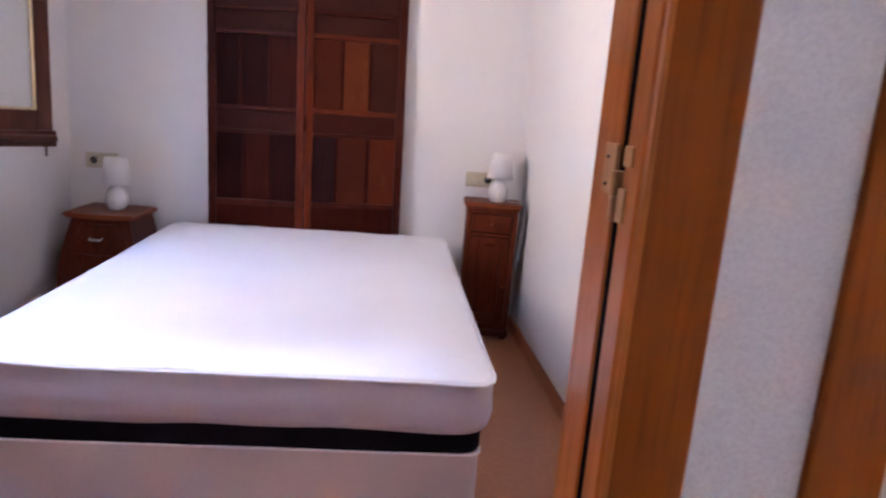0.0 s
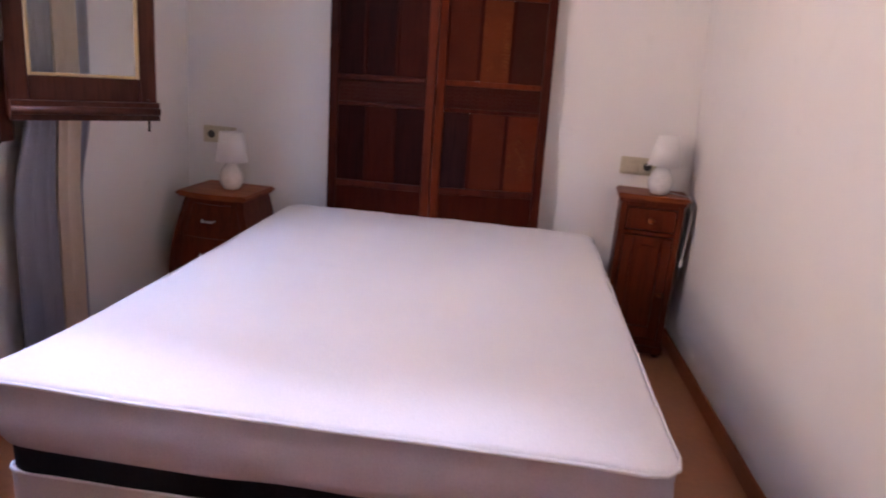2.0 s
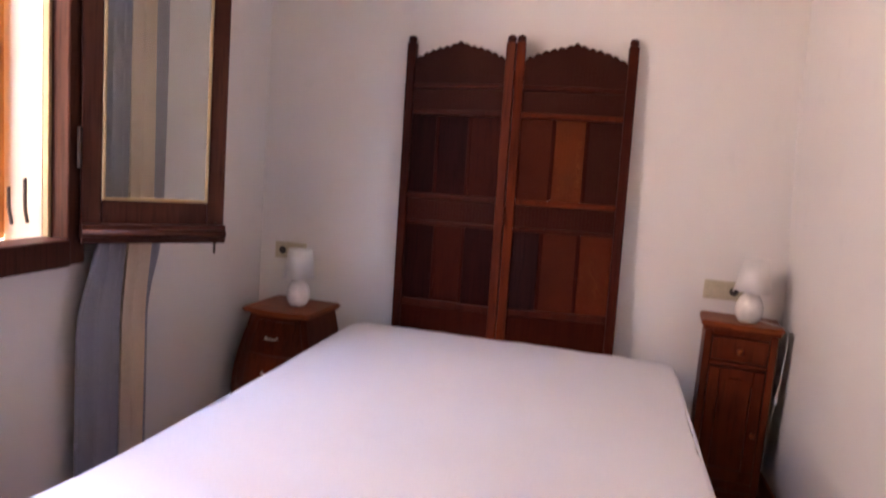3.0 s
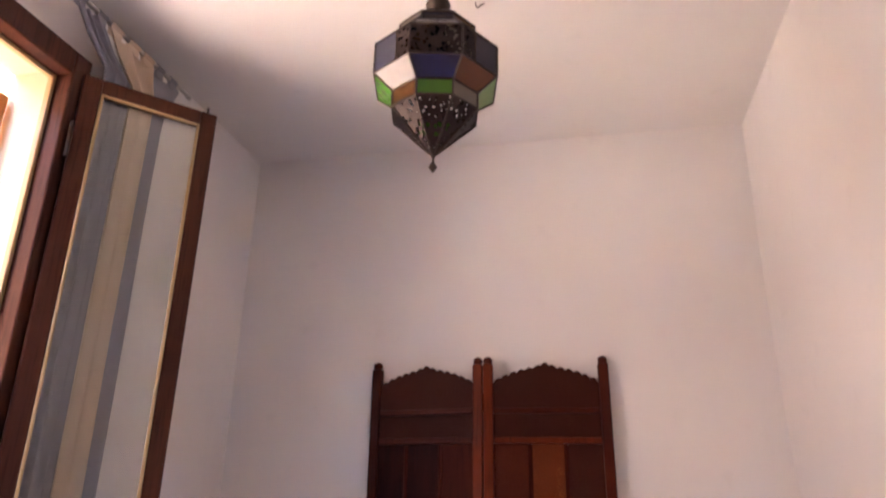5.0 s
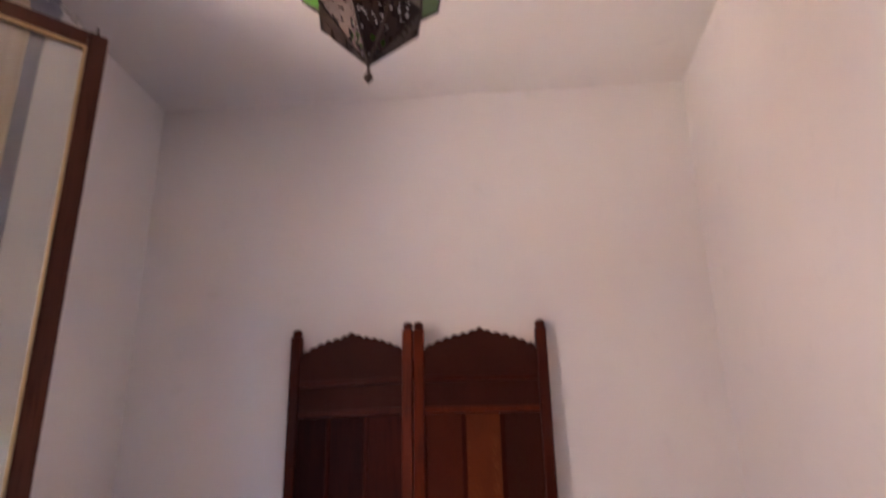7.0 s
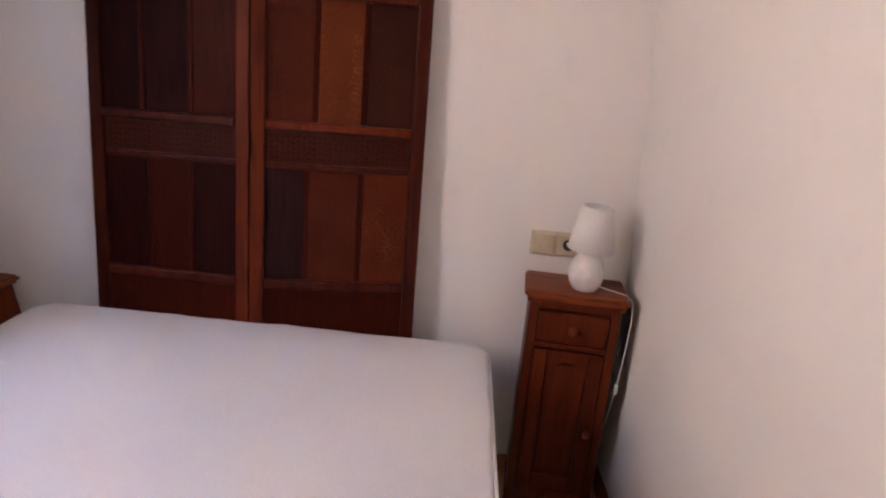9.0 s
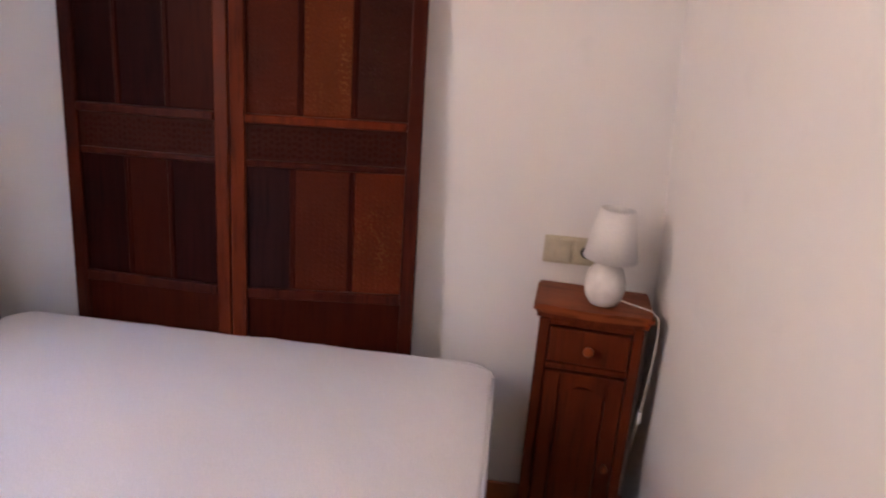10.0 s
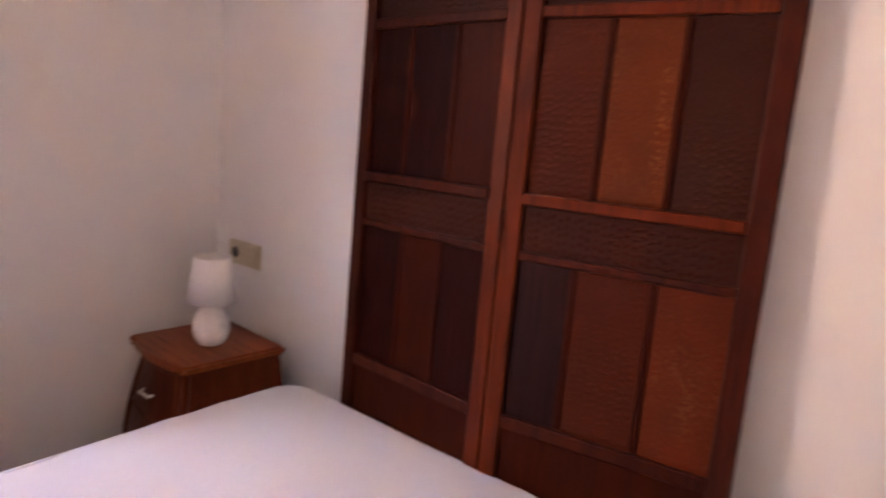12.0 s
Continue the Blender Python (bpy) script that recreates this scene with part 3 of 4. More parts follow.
def bosses(x0, x1, z0, z1, y, nx, nz, seed):
    """Low carved knots in rows over a sunk panel."""
    bm = bmesh.new()
    rnd = random.Random(seed)
    dx, dz = (x1 - x0) / nx, (z1 - z0) / nz
    for i in range(nx):
        for k in range(nz):
            cx = x0 + (i + 0.5 + 0.12 * rnd.uniform(-1, 1)) * dx
            cz = z0 + (k + (0.5 if i % 2 else 0.25) + 0.1 * rnd.uniform(-1, 1)) * dz
            a, b, t = dx * rnd.uniform(0.32, 0.5), dz * rnd.uniform(0.28, 0.42), rnd.uniform(-0.7, 0.7)
            base = []
            for j in range(6):
                u, w = a * math.cos(j * math.pi / 3), b * math.sin(j * math.pi / 3)
                px, pz = cx + u * math.cos(t) - w * math.sin(t), min(cz + u * math.sin(t) + w * math.cos(t), z1)
                base.append(bm.verts.new((min(max(px, x0), x1), y, max(pz, z0))))
            tip = bm.verts.new((cx, y - 0.0013, min(cz, z1 - 0.002)))
            for j in range(6):
                bm.faces.new((base[j], base[(j + 1) % 6], tip))
    return bm


def screen_panel(x0, w, mats, seed, fold):
    p = new("screen_leaf")
    p.parent = scr
    p.matrix_basis = pose(0, 0, 0, 0, 0, fold) @ pose(x0, 0, 0)
    pw = 0.040
    for a in (0, w - pw):
        post = part("post", boxes((a, a + pw, -0.017, 0.017, 0, 1.775), bevel=0.004, seg=2), SHEESHAM_WARM if (a > 0) == (x0 < -0.2) else SHEESHAM, p)
        bmk = lathe([(0.012, 1.774), (0.018, 1.783), (0.019, 1.792), (0.014, 1.801), (0.004, 1.805)], 14, a + pw / 2, 0)
        part("finial", bmk, SHEESHAM, p)
    i0, i1 = pw, w - pw
    # scalloped crest
    crest = []
    n = 104
    for k in range(n + 1):
        u = k / n
        z = 1.695 + 0.062 * math.sin(math.pi * u) ** 0.8 + 0.009 * abs(math.sin(13 * math.pi * u)) + (0.014 * math.exp(-((u - 0.5) / 0.07) ** 2))
        crest.append((i0 + (i1 - i0) * u, z))
    part("crest", prism([(i0, 1.60)] + [(i1, 1.60)] + crest[::-1], -0.008, 0.008), CARVED_DARK, p, "dark carved scalloped crest")
    part("crest_carving", bosses(i0 + 0.01, i1 - 0.01, 1.605, 1.69, -0.008, 22, 5, seed + 9), CARVED_DARK, p)
    # rails
    for z0, z1, d in ((1.578, 1.60, 0.015), (1.463, 1.487, 0.016), (1.098, 1.122, 0.022), (0.985, 1.003, 0.013), (0.62, 0.65, 0.015), (0.10, 0.16, 0.014)):
        part("rail", boxes((i0, i1, -d, d * 0.6, z0, z1), bevel=0.004, seg=2), SHEESHAM_WARM if z0 in (1.463, 1.098) and x0 > -0.2 else SHEESHAM, p)
    part("frieze", boxes((i0, i1, -0.004, 0.006, 1.487, 1.578)), CARVED_DARK, p, "dark carved frieze")
    part("frieze_carving", bosses(i0 + 0.012, i1 - 0.012, 1.494, 1.572, -0.004, 22, 5, seed), CARVED_DARK, p)
    part("lock_panel", boxes((i0, i1, -0.006, 0.006, 1.003, 1.098)), CARVED_DARK, p, "dark carved middle panel")
    part("lock_carving", bosses(i0 + 0.012, i1 - 0.012, 1.01, 1.09, -0.006, 26, 5, seed + 21), PANEL_RED, p)
    part("kick_panel", boxes((i0, i1, -0.006, 0.006, 0.16, 0.62)), PANEL_RED, p)
    for row, (z0, z1) in enumerate(((1.122, 1.463), (0.65, 0.985))):
        cuts = (0.0, *mats[row][0], 1.0)
        n = len(cuts) - 1
        for c in range(n):
            a, b = i0 + (i1 - i0) * cuts[c], i0 + (i1 - i0) * cuts[c + 1]
            if c < n - 1:
                part("muntin", boxes((b - 0.008, b + 0.008, -0.008, 0.008, z0, z1), bevel=0.003), PANEL_RED, p)
            a2, b2 = a + (0.008 if c else 0), b - (0.008 if c < n - 1 else 0)
            m, carve = mats[row][1][c]
            part("panel", boxes((a2, b2, -0.004, 0.006, z0, z1)), m, p)
            if carve:
                part("panel_carving", bosses(a2 + 0.004, b2 - 0.004, z0 + 0.006, z1 - 0.006, -0.004, 8, 22, seed + 3 * row + c), m, p)


THIRDS = (0.335, 0.665)
screen_panel(-0.490, 0.485, (((0.30, 0.66), ((PANEL_DEEP, False), (PANEL_DEEP, False), (PANEL_RED, False))), ((0.34, 0.66), ((PANEL_DEEP, False), (PANEL_RED, False), (PANEL_DEEP, False)))), 11, -6.0)
screen_panel(-0.004, 0.500, ((THIRDS, ((CARVED_BROWN, True), (CARVED_GOLD, True), (CARVED_DARK, True))), ((0.29, 0.665), ((PANEL_DARK, False), (CARVED_BROWN, True), (CARVED_MIX, True)))), 37, 6.0)
for z in (0.45, 1.05, 1.62):
    part("hinge", tube([(-0.004, -0.021, z - 0.035), (-0.004, -0.021, z + 0.035)], 0.004), SHEESHAM, scr, "small dark hinge barrel")


# ---------------------------------------------------------------- bedside cabinets
def wavy_front(x0, x1, y0, y1, amp, n=24):
    """Plan outline with a serpentine front at y0."""
    pts = [(x1, y1), (x0, y1)]
    for k in range(n + 1):
        u = k / n
        pts.append((x0 + (x1 - x0) * u, y0 - amp * math.sin(math.pi * u) ** 2 + amp * 0.5 * math.exp(-((u - 0.04) / 0.05) ** 2) + amp * 0.5 * math.exp(-((u - 0.96) / 0.05) ** 2)))
    return pts


def knob(parent, x, y, z, r=0.013):
    bm = lathe([(0.006, 0.0), (0.006, 0.010), (r, 0.014), (r * 1.05, 0.020), (r * 0.7, 0.027), (0.002, 0.029)], 16)
    bmesh.ops.rotate(bm, verts=bm.verts, cent=(0, 0, 0), matrix=Matrix.Rotation(radians(90), 3, "X"))
    bmesh.ops.translate(bm, verts=bm.verts, vec=(x, y, z))
    return part("knob", bm, PINE_TOP, parent, "turned wooden knob", True)


# tall narrow cabinet in the corner
W, D, H = 0.265, 0.20, 0.73
tall = empty("bedside_cabinet", pose(1.024, -0.008, 0, 0, 0, -6), "tall narrow honey-brown wooden bedside cabinet with one drawer", "cabinet", "bedside cabinets")
hx = W / 2
bm = slab(wavy_front(-hx - 0.018, hx + 0.018, -D - 0.008, 0, 0.012), 0.708, H)
bmesh.ops.bevel(bm, geom=[e for e in bm.edges if abs(e.verts[0].co.z - e.verts[1].co.z) < 1e-6], offset=0.006, segments=2, affect="EDGES")
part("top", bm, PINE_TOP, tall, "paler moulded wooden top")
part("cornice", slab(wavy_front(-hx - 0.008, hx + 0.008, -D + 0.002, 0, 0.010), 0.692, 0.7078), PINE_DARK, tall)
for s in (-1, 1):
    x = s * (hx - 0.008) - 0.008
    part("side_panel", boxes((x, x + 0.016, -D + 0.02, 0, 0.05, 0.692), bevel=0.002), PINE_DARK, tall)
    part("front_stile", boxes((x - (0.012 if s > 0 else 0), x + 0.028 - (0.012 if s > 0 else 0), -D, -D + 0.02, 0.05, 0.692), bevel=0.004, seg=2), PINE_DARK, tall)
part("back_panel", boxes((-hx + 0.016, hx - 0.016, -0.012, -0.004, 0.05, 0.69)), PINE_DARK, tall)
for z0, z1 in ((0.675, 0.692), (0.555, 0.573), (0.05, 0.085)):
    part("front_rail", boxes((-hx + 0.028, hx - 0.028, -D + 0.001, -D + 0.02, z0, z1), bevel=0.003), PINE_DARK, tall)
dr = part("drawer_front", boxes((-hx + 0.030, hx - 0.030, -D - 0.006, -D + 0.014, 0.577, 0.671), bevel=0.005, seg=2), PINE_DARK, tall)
knob(dr, 0, -D - 0.006, 0.624)
cd = new("door")
cd.parent = tall
x0, x1, z0, z1, y = -hx + 0.030, hx - 0.030, 0.089, 0.551, -D - 0.004
for d in ((x0, x0 + 0.042, y, y + 0.018, z0, z1), (x1 - 0.042, x1, y, y + 0.018, z0, z1), (x0 + 0.042, x1 - 0.042, y, y + 0.018, z0, z0 + 0.05)):
    part("door_rail", boxes(d, bevel=0.003), PINE_DARK, cd)
arch = [(x0 + 0.042, z1), (x1 - 0.042, z1)] + [(x1 - 0.042 - (x1 - x0 - 0.084) * k / 16, z1 - 0.065 + 0.03 * math.sin(math.pi * k / 16)) for k in range(17)]
part("arched_rail", prism(arch, y + 0.0005, y + 0.018), PINE_DARK, cd)
part("raised_panel", boxes((x0 + 0.043, x1 - 0.043, y + 0.006, y + 0.016, z0 + 0.051, z1 - 0.04), bevel=0.006, seg=2), PINE_DARK, cd)
knob(cd, x1 - 0.02, y, 0.30, 0.010)
part("plinth", slab(wavy_front(-hx - 0.004, hx + 0.004, -D - 0.006, 0, 0.006), 0.018, 0.05), PINE_DARK, tall)
for x in (-hx + 0.02, hx - 0.02):
    for yy in (-D + 0.02, -0.03):
        part("foot", lathe([(0.014, 0.0), (0.020, 0.008), (0.016, 0.018)], 14, x, yy), PINE_DARK, tall)

# low swelling chest
chest = empty("bedside_chest", pose(-0.865, -0.055, 0, 0, 0, -4), "low red-brown wooden bedside chest with swelling sides", "cabinet", "bedside cabinets")
CW, CD = 0.30, 0.30


def bombe(z0, z1, grow=0.0, y_off=0.0, n=10, w=CW, d=CD):
    bm = bmesh.new()
    rings = []
    for k in range(n + 1):
        z = z0 + (z1 - z0) * k / n
        u = (0.545 - z) / 0.5
        sw = 0.052 * math.sin(math.pi * min(max(u, 0), 1) * 0.75) + 0.014 * u
        outline = wavy_front(-w / 2 - sw + 0.015 + grow, w / 2 + sw - 0.015 - grow, -d - sw * 0.7 + 0.02 + y_off, 0, 0.016)
        rings.append([bm.verts.new((x, y, z)) for x, y in outline])
    for a, b in zip(rings, rings[1:]):
        for i in range(len(a)):
            j = (i + 1) % len(a)
            bm.faces.new((a[i], a[j], b[j], b[i]))
    bm.faces.new(rings[0])
    bm.faces.new(rings[-1])
    return bm


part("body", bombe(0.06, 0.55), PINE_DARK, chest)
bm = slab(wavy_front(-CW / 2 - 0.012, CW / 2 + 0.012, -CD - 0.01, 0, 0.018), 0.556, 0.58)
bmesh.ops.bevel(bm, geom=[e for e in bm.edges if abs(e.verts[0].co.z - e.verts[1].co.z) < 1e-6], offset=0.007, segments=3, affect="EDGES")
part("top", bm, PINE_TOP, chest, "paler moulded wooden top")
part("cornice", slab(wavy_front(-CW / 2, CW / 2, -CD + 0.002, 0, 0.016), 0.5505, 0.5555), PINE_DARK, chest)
for z0, z1 in ((0.40, 0.53), (0.245, 0.385), (0.085, 0.23)):
    df = part("drawer_front", bombe(z0, z1, 0.03, -0.007, 4), PINE_DARK, chest)
    zz = (z0 + z1) / 2
    sw = 0.052 * math.sin(math.pi * min((0.545 - zz) / 0.5, 1) * 0.75)
    part("pull", tube([(-0.028, -CD - sw * 0.7 - 0.012, zz), (-0.024, -CD - sw * 0.7 - 0.026, zz - 0.004), (0.024, -CD - sw * 0.7 - 0.026, zz - 0.004), (0.028, -CD - sw * 0.7 - 0.012, zz)], 0.0045), STEEL, df, "small pale metal pull")
for x in (-CW / 2, CW / 2):
    for yy in (-CD + 0.02, -0.03):
        part("foot", lathe([(0.014, 0.0), (0.024, 0.03), (0.03, 0.06)], 12, x * 0.95, yy), PINE_DARK, chest)


# ---------------------------------------------------------------- bedside lamps
def bedside_lamp(m, r0, r1, tilt, label):
    lamp = empty("table_lamp", m, label, "lamp", "bedside lamps")
    prof = [(0.030, 0.0), (0.036, 0.003), (0.0475, 0.022), (0.0525, 0.045), (0.051, 0.065), (0.043, 0.090), (0.030, 0.110), (0.020, 0.120), (0.017, 0.124)]
    part("base", lathe(prof, 40), CERAMIC, lamp, "glossy white egg-shaped ceramic base", True)
    part("lamp_holder", lathe([(0.014, 0.1241), (0.014, 0.16), (0.011, 0.162)], 20), WHITEP, lamp)
    bm = bmesh.new()
    n = 48
    ring = []
    for r, z in ((r0, 0.125), (r1, 0.253), (r1 - 0.0018, 0.253), (r0 - 0.0018, 0.125)):
        ring.append([bm.verts.new((r * math.cos(2 * math.pi * i / n), r * math.sin(2 * math.pi * i / n), z)) for i in range(n)])
    for k in range(4):
        a, b = ring[k], ring[(k + 1) % 4]
        for i in range(n):
            bm.faces.new((a[i], a[(i + 1) % n], b[(i + 1) % n], b[i]))
    shade = part("shade", bm, SHADEM, lamp, "plain white tapered cloth shade", True)
    shade.matrix_basis = pose(0, 0, 0, tilt, tilt * 0.6, 0)
    part("shade_ring", tube([((r0 - 0.003) * math.cos(a * math.pi / 12), (r0 - 0.003) * math.sin(a * math.pi / 12), 0.128) for a in range(25)], 0.0012, 6), WHITEP, shade)
    for a in range(3):
        c, s = math.cos(a * 2.1), math.sin(a * 2.1)
        part("spoke", tube([(0.012 * c, 0.012 * s, 0.15), ((r0 - 0.004) * c, (r0 - 0.004) * s, 0.135)], 0.0012, 6), WHITEP, shade)
    return lamp


lr = bedside_lamp(pose(1.030, -0.150, 0.7305), 0.069, 0.044, 2.0, "small white ceramic lamp on the tall cabinet, unlit")
ll = bedside_lamp(pose(-0.850, -0.215, 0.5805), 0.068, 0.052, 0.0, "small white ceramic lamp on the low chest, unlit")

cord = [(1.07, -0.125, 0.738), (1.095, -0.14, 0.736), (1.125, -0.16, 0.734), (1.150, -0.185, 0.735), (1.166, -0.20, 0.722), (1.170, -0.205, 0.66), (1.166, -0.205, 0.56), (1.160, -0.205, 0.47), (1.158, -0.205, 0.44), (1.162, -0.10, 0.20), (1.17, -0.06, 0.006)]
tagged(part("cord", tube(cord, 0.0018, 6), WHITEP, None, "", True), "thin white lamp cord hanging beside the tall cabinet", "cable")
part_switch = tagged(part("cord_switch", boxes((1.152, 1.164, -0.211, -0.199, 0.43, 0.465), bevel=0.004, seg=2), WHITEP), "small white inline switch on the lamp cord", "switch")
cord2 = [(1.0, -0.13, 0.86), (0.985, -0.07, 0.845), (0.985, -0.035, 0.835)]
tagged(part("plug", tube(cord2, 0.0035, 6), WHITEP, None, "", True), "white lamp plug and lead at the socket", "plug")


# ---------------------------------------------------------------- sockets
def socket(m, flip, label):
    s = empty("wall_socket", m, label, "socket", "cream wall sockets")
    part("back_plate", boxes((0, 0.158, -0.009, -0.0005, 0, 0.078), bevel=0.003, seg=2), CREAMP, s)
    rx, sx = (0.084, 0.006) if not flip else (0.006, 0.084)
    part("rocker", boxes((sx, sx + 0.068, -0.015, -0.009, 0.006, 0.072), bevel=0.004, seg=2), CREAMP, s, "cream light switch rocker")
    part("socket_face", boxes((rx, rx + 0.068, -0.0125, -0.009, 0.006, 0.072), bevel=0.003, seg=2), CREAMP, s)
    bm = lathe([(0.018, 0.0), (0.018, 0.0006)], 28)
    bmesh.ops.rotate(bm, verts=bm.verts, cent=(0, 0, 0), matrix=Matrix.Rotation(radians(90), 3, "X"))
    bmesh.ops.translate(bm, verts=bm.verts, vec=(rx + 0.034, -0.0126, 0.039))
    part("socket_well", bm, BLACKP, s, "dark socket well")
    return s


socket(pose(0.876, 0, 0.786), False, "cream double wall plate with switch and socket above the tall cabinet")
socket(pose(-1.072, 0, 0.752), True, "cream double wall plate with socket and switch above the low chest")

# ---------------------------------------------------------------- pendant lantern
LX, LY = 0.118, -1.458
lan = empty("pendant_lantern", pose(LX, LY, 1.997, 0, 0, 13), "Moroccan iron lantern with coloured glass panes hanging from the ceiling", "lamp")
bm = lathe([(0.026, 0.772), (0.029, 0.776), (0.036, 0.833)], 24)
part("ceiling_rose", bm, BLACKP, lan, "dark conical ceiling rose", True)
part("flex", tube([(0, 0, 0.500), (0.001, 0, 0.65), (0, 0, 0.775)], 0.0032, 8), BLACKP, lan)
part("loop", tube([(-0.002, 0.0, 0.502), (-0.014, 0, 0.524), (-0.019, 0, 0.546), (-0.014, 0, 0.550), (-0.007, 0, 0.534), (-0.003, 0, 0.506)], 0.002, 6), IRON, lan)
part("neck", lathe([(0.024, 0.424), (0.0235, 0.458), (0.031, 0.460), (0.031, 0.463), (0.0265, 0.466), (0.0255, 0.492), (0.019, 0.501), (0.004, 0.503)], 20), IRON, lan, "", True)
# eight-sided body: flat-to-flat half width and height of each ring
RINGS = ((0.026, 0.430), (0.090, 0.374), (0.090, 0.360), (0.143, 0.300), (0.143, 0.222), (0.099, 0.186), (0.099, 0.146), (0.007, 0.047))
TIERS = (   # per tier, face by face round the body
    (G_SLATE, G_AMBER, G_SLATE, G_WHITE, G_SLATE, G_AMBER, G_SLATE, G_WHITE),
    (G_SLATE, G_AMBER, G_SLATE, G_WHITE, G_SLATE, G_AMBER, G_SLATE, G_WHITE),
    (G_SLATE, G_AMBER, G_SLATE, G_WHITE, G_SLATE, G_AMBER, G_SLATE, G_WHITE),
    (PIERCED, G_SLATE, PIERCED, G_SLATE, PIERCED, G_SLATE, PIERCED, G_SLATE),
    (G_BLUE, G_ORANGE, G_PALE, G_WHITE, G_BLUE, G_ORANGE, G_GREEN, G_WHITE),
    (G_GREEN, G_WHITE, G_AMBER, G_ORANGE, G_GREEN, G_WHITE, G_BLUE, G_AMBER),
    (PIERCED,) * 8,
)


def ring_pt(apothem, z, i):
    a = radians(-90 - 22.5 + 45 * i)
    r = apothem / math.cos(radians(22.5))
    return Vector((r * math.cos(a), r * math.sin(a), z))


def pane_between(q, m):
    """A thin plate on the four corners q, its thickness inwards."""
    nrm = (q[1] - q[0]).cross(q[3] - q[0]).normalized()
    if nrm.dot(Vector((q[0].x + q[1].x, q[0].y + q[1].y, 0))) < 0:
        nrm = -nrm
    bm = bmesh.new()
    f0 = [bm.verts.new(p) for p in q]
    f1 = [bm.verts.new(p - nrm * 0.002) for p in q]
    bm.faces.new(f0)
    bm.faces.new(f1[::-1])
    for j in range(4):
        bm.faces.new((f0[j], f1[j], f1[(j + 1) % 4], f0[(j + 1) % 4]))
    part("pierced_plate" if m is PIERCED else "pane", bm, m, lan)


for k, ((ra, za), (rb, zb)) in enumerate(zip(RINGS, RINGS[1:])):
    for i in range(8):
        q = [ring_pt(ra, za, i), ring_pt(ra, za, i + 1), ring_pt(rb, zb, i + 1), ring_pt(rb, zb, i)]
        if k == 3 and i % 2:      # a strip of fretwork beside the pane
            u = 0.36 if i % 4 == 1 else 0.64
            mt, mb = q[0].lerp(q[1], u), q[3].lerp(q[2], u)
            first, second = (PIERCED, G_SLATE) if i % 4 == 1 else (G_SLATE, PIERCED)
            pane_between([q[0], mt, mb, q[3]], first)
            pane_between([mt, q[1], q[2], mb], second)
            part("came", tube([mt, mb], 0.0022, 5), IRON, lan)
        else:
            pane_between(q, TIERS[k][i])
        part("came", tube([q[0], q[3]], 0.0028, 5), IRON, lan)
        part("came", tube([q[3], q[2]], 0.0026, 5), IRON, lan)
part("finial", lathe([(0.002, 0.0), (0.011, 0.013), (0.003, 0.026), (0.003, 0.036), (0.008, 0.046), (0.008, 0.05)], 8), IRON, lan, "small iron drop finial")

# little hook in the ceiling
tagged(part("ceiling_hook", tube([(0.13, -1.0, ZC), (0.13, -1.0, ZC - 0.014), (0.138, -1.0, ZC - 0.022), (0.146, -1.0, ZC - 0.014), (0.16, -1.0, ZC - 0.008)], 0.002, 6), IRON), "small bare metal hook in the ceiling", "hook")

# ---------------------------------------------------------------- curtain and rod
rod = empty("curtain_rod", pose(0, 0, 0), "thin pale metal curtain rod over the window", "curtain rod")
part("rod", tube([(-1.045, -2.62, 2.725), (-1.045, -0.80, 2.725)], 0.008, 14), STEEL, rod, "", True)
part("end_cap", lathe([(0.008, 0.0), (0.011, 0.002), (0.011, 0.016), (0.006, 0.02)], 14), STEEL, rod).matrix_basis = pose(-1.045, -0.80, 2.725, -90, 0, 0)
for y in (-0.86, -2.56):
    part("bracket", boxes((-1.149, -1.045, y - 0.006, y + 0.006, 2.712, 2.722), (-1.149, -1.143, y - 0.014, y + 0.014, 2.695, 2.745), bevel=0.002), STEEL, rod)

cur = empty("curtain", pose(0, 0, 0), "blue-grey and cream striped cotton curtain drawn to one side", "curtain")


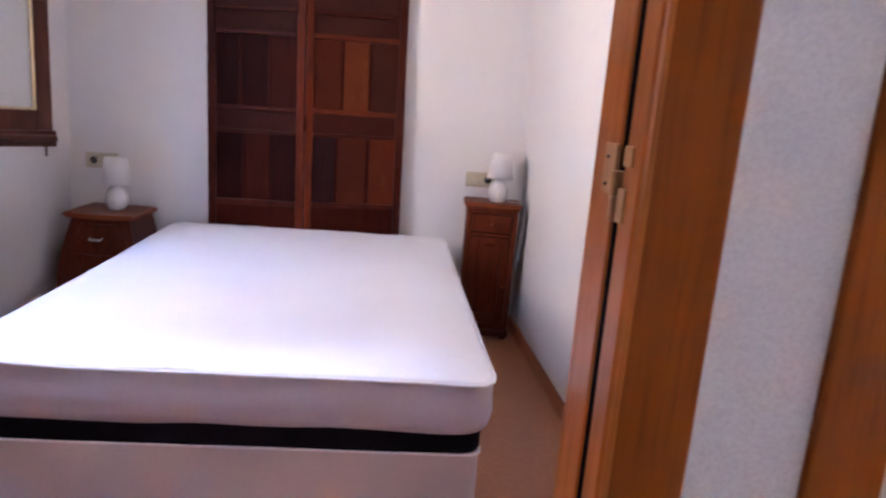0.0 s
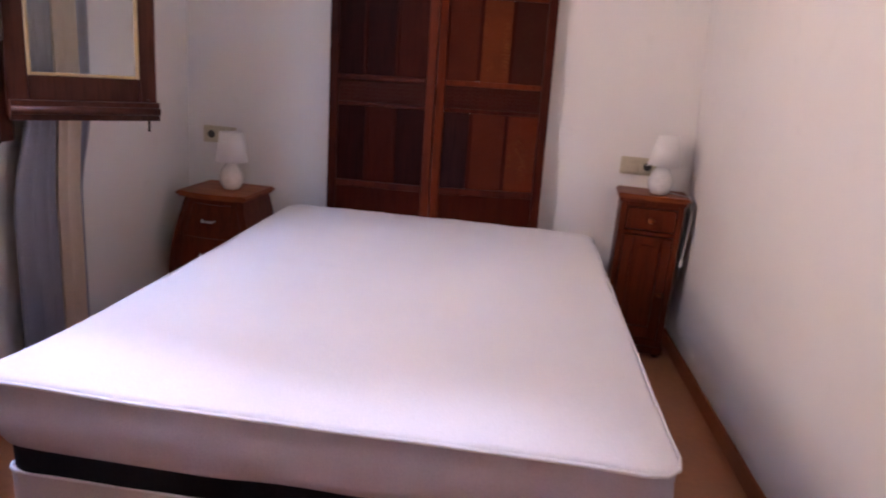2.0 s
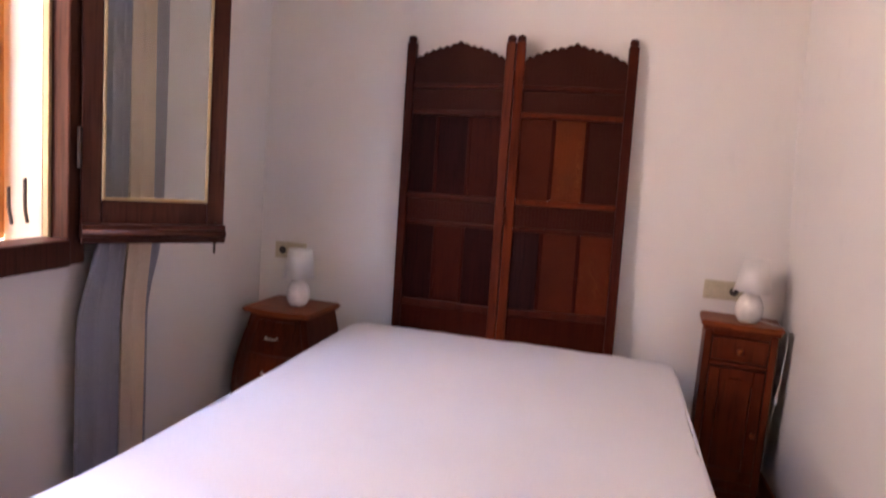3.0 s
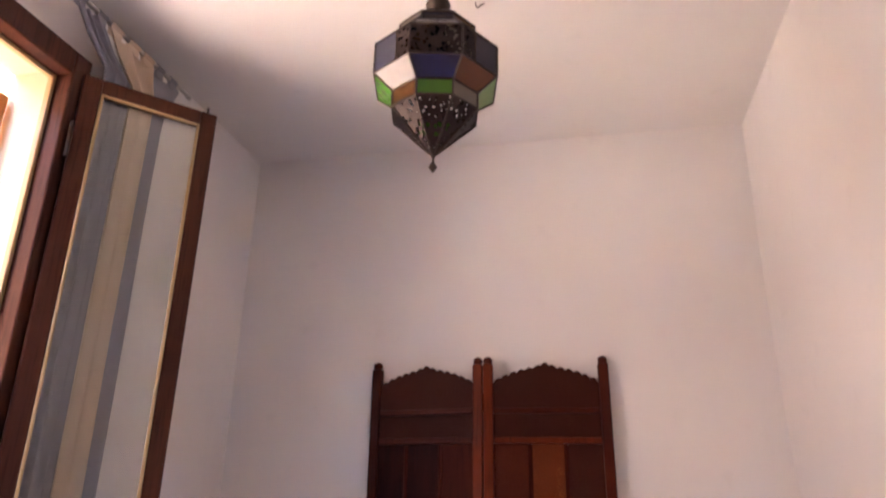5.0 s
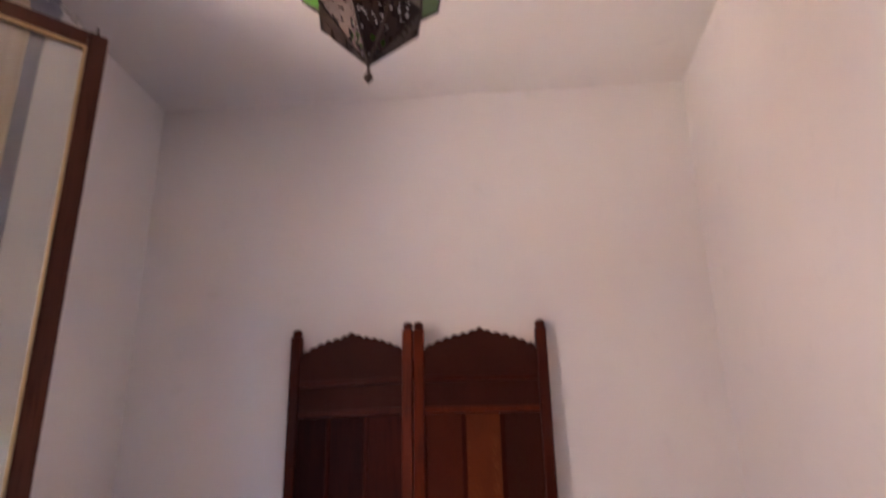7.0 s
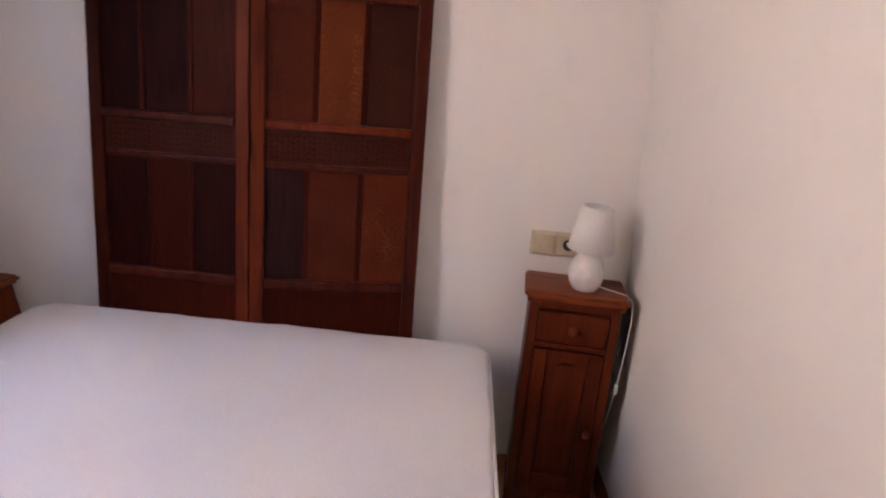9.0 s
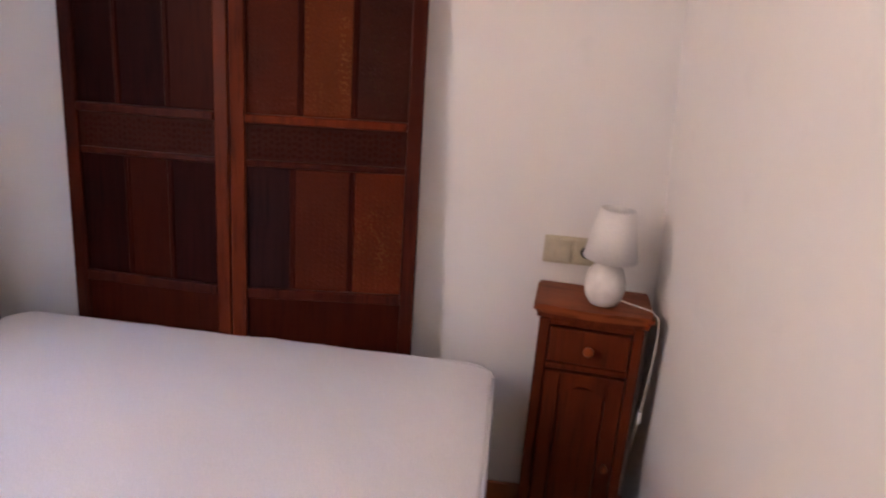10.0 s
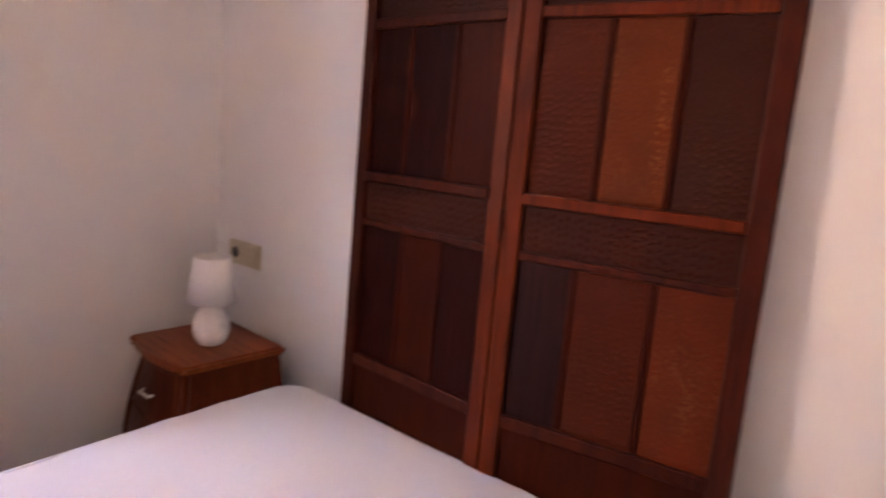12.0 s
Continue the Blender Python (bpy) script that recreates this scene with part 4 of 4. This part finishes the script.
def drape(top, mid, low, waves, amp, seed):
    """A folded cloth strip from the rod to the floor; top, mid, low: its two edges (y) above, behind and below the open sash."""
    n, mrows = 12 * waves, 54
    keys = ((2.70, top), (2.585, mid), (1.7, mid), (0.98, mid), (0.66, low), (0.02, low))
    bm = bmesh.new()
    grid = []
    for r in range(mrows + 1):
        z = 2.70 + (0.02 - 2.70) * r / mrows
        for (za, a), (zb, b) in zip(keys, keys[1:]):
            if zb <= z <= za:
                f = (za - z) / (za - zb)
                f = f * f * (3 - 2 * f)
                ya, yb = a[0] + (b[0] - a[0]) * f, a[1] + (b[1] - a[1]) * f
        hug = min(1.0, max(0.0, (2.70 - z) / 0.12))
        xc = -1.045 - 0.048 * hug
        row = []
        for c in range(n + 1):
            u = c / n
            ph = 2 * math.pi * waves * u + seed + 0.8 * noise.noise(Vector((u * 2, z * 0.8, seed)))
            x = xc + amp * math.sin(ph) + 0.008 * noise.noise(Vector((u * 4, z, seed + 5)))
            row.append(bm.verts.new((max(x, XL + 0.016), ya + (yb - ya) * u + 0.006 * math.cos(ph), z)))
        grid.append(row)
    for a, b in zip(grid, grid[1:]):
        for c in range(n):
            bm.faces.new((a[c], a[c + 1], b[c + 1], b[c]))
    return bm


for nm, args, m, lab in (("grey_stripe", ((-1.40, -1.29), (-1.19, -1.055), (-1.28, -1.085), 3, 0.014, 0.3), GREYCLOTH, "blue-grey cloth stripe"),
                         ("cream_stripe", ((-1.26, -1.03), (-1.053, -0.935), (-1.080, -0.965), 2, 0.014, 1.7), CREAMCLOTH, "cream cloth stripe"),
                         ("grey_stripe", ((-1.01, -0.85), (-0.933, -0.855), (-0.963, -0.945), 1, 0.012, 2.9), GREYCLOTH, "blue-grey cloth stripe")):
    ob = part(nm, drape(*args), m, cur, lab, True)
    so = ob.modifiers.new("thickness", "SOLIDIFY")
    so.thickness = 0.002
for y, m in ((-1.385, GREYCLOTH), (-1.29, GREYCLOTH), (-1.22, CREAMCLOTH), (-1.13, CREAMCLOTH), (-1.05, CREAMCLOTH), (-0.98, GREYCLOTH), (-0.90, GREYCLOTH)):
    w = 0.028 if m is CREAMCLOTH else 0.02
    bm = bmesh.new()
    ring = [(-1.045 + 0.0115 * math.cos(a), 2.725 + 0.0115 * math.sin(a)) for a in [radians(-60 + 30 * k) for k in range(11)]]
    ring = [(-1.040, 2.69)] + ring + [(-1.050, 2.69)]
    va = [bm.verts.new((x, y - w, z)) for x, z in ring]
    vb = [bm.verts.new((x, y + w, z)) for x, z in ring]
    for k in range(len(ring) - 1):
        bm.faces.new((va[k], va[k + 1], vb[k + 1], vb[k]))
    ob = part("tab", bm, m, cur)
    ob.modifiers.new("thickness", "SOLIDIFY").thickness = 0.002
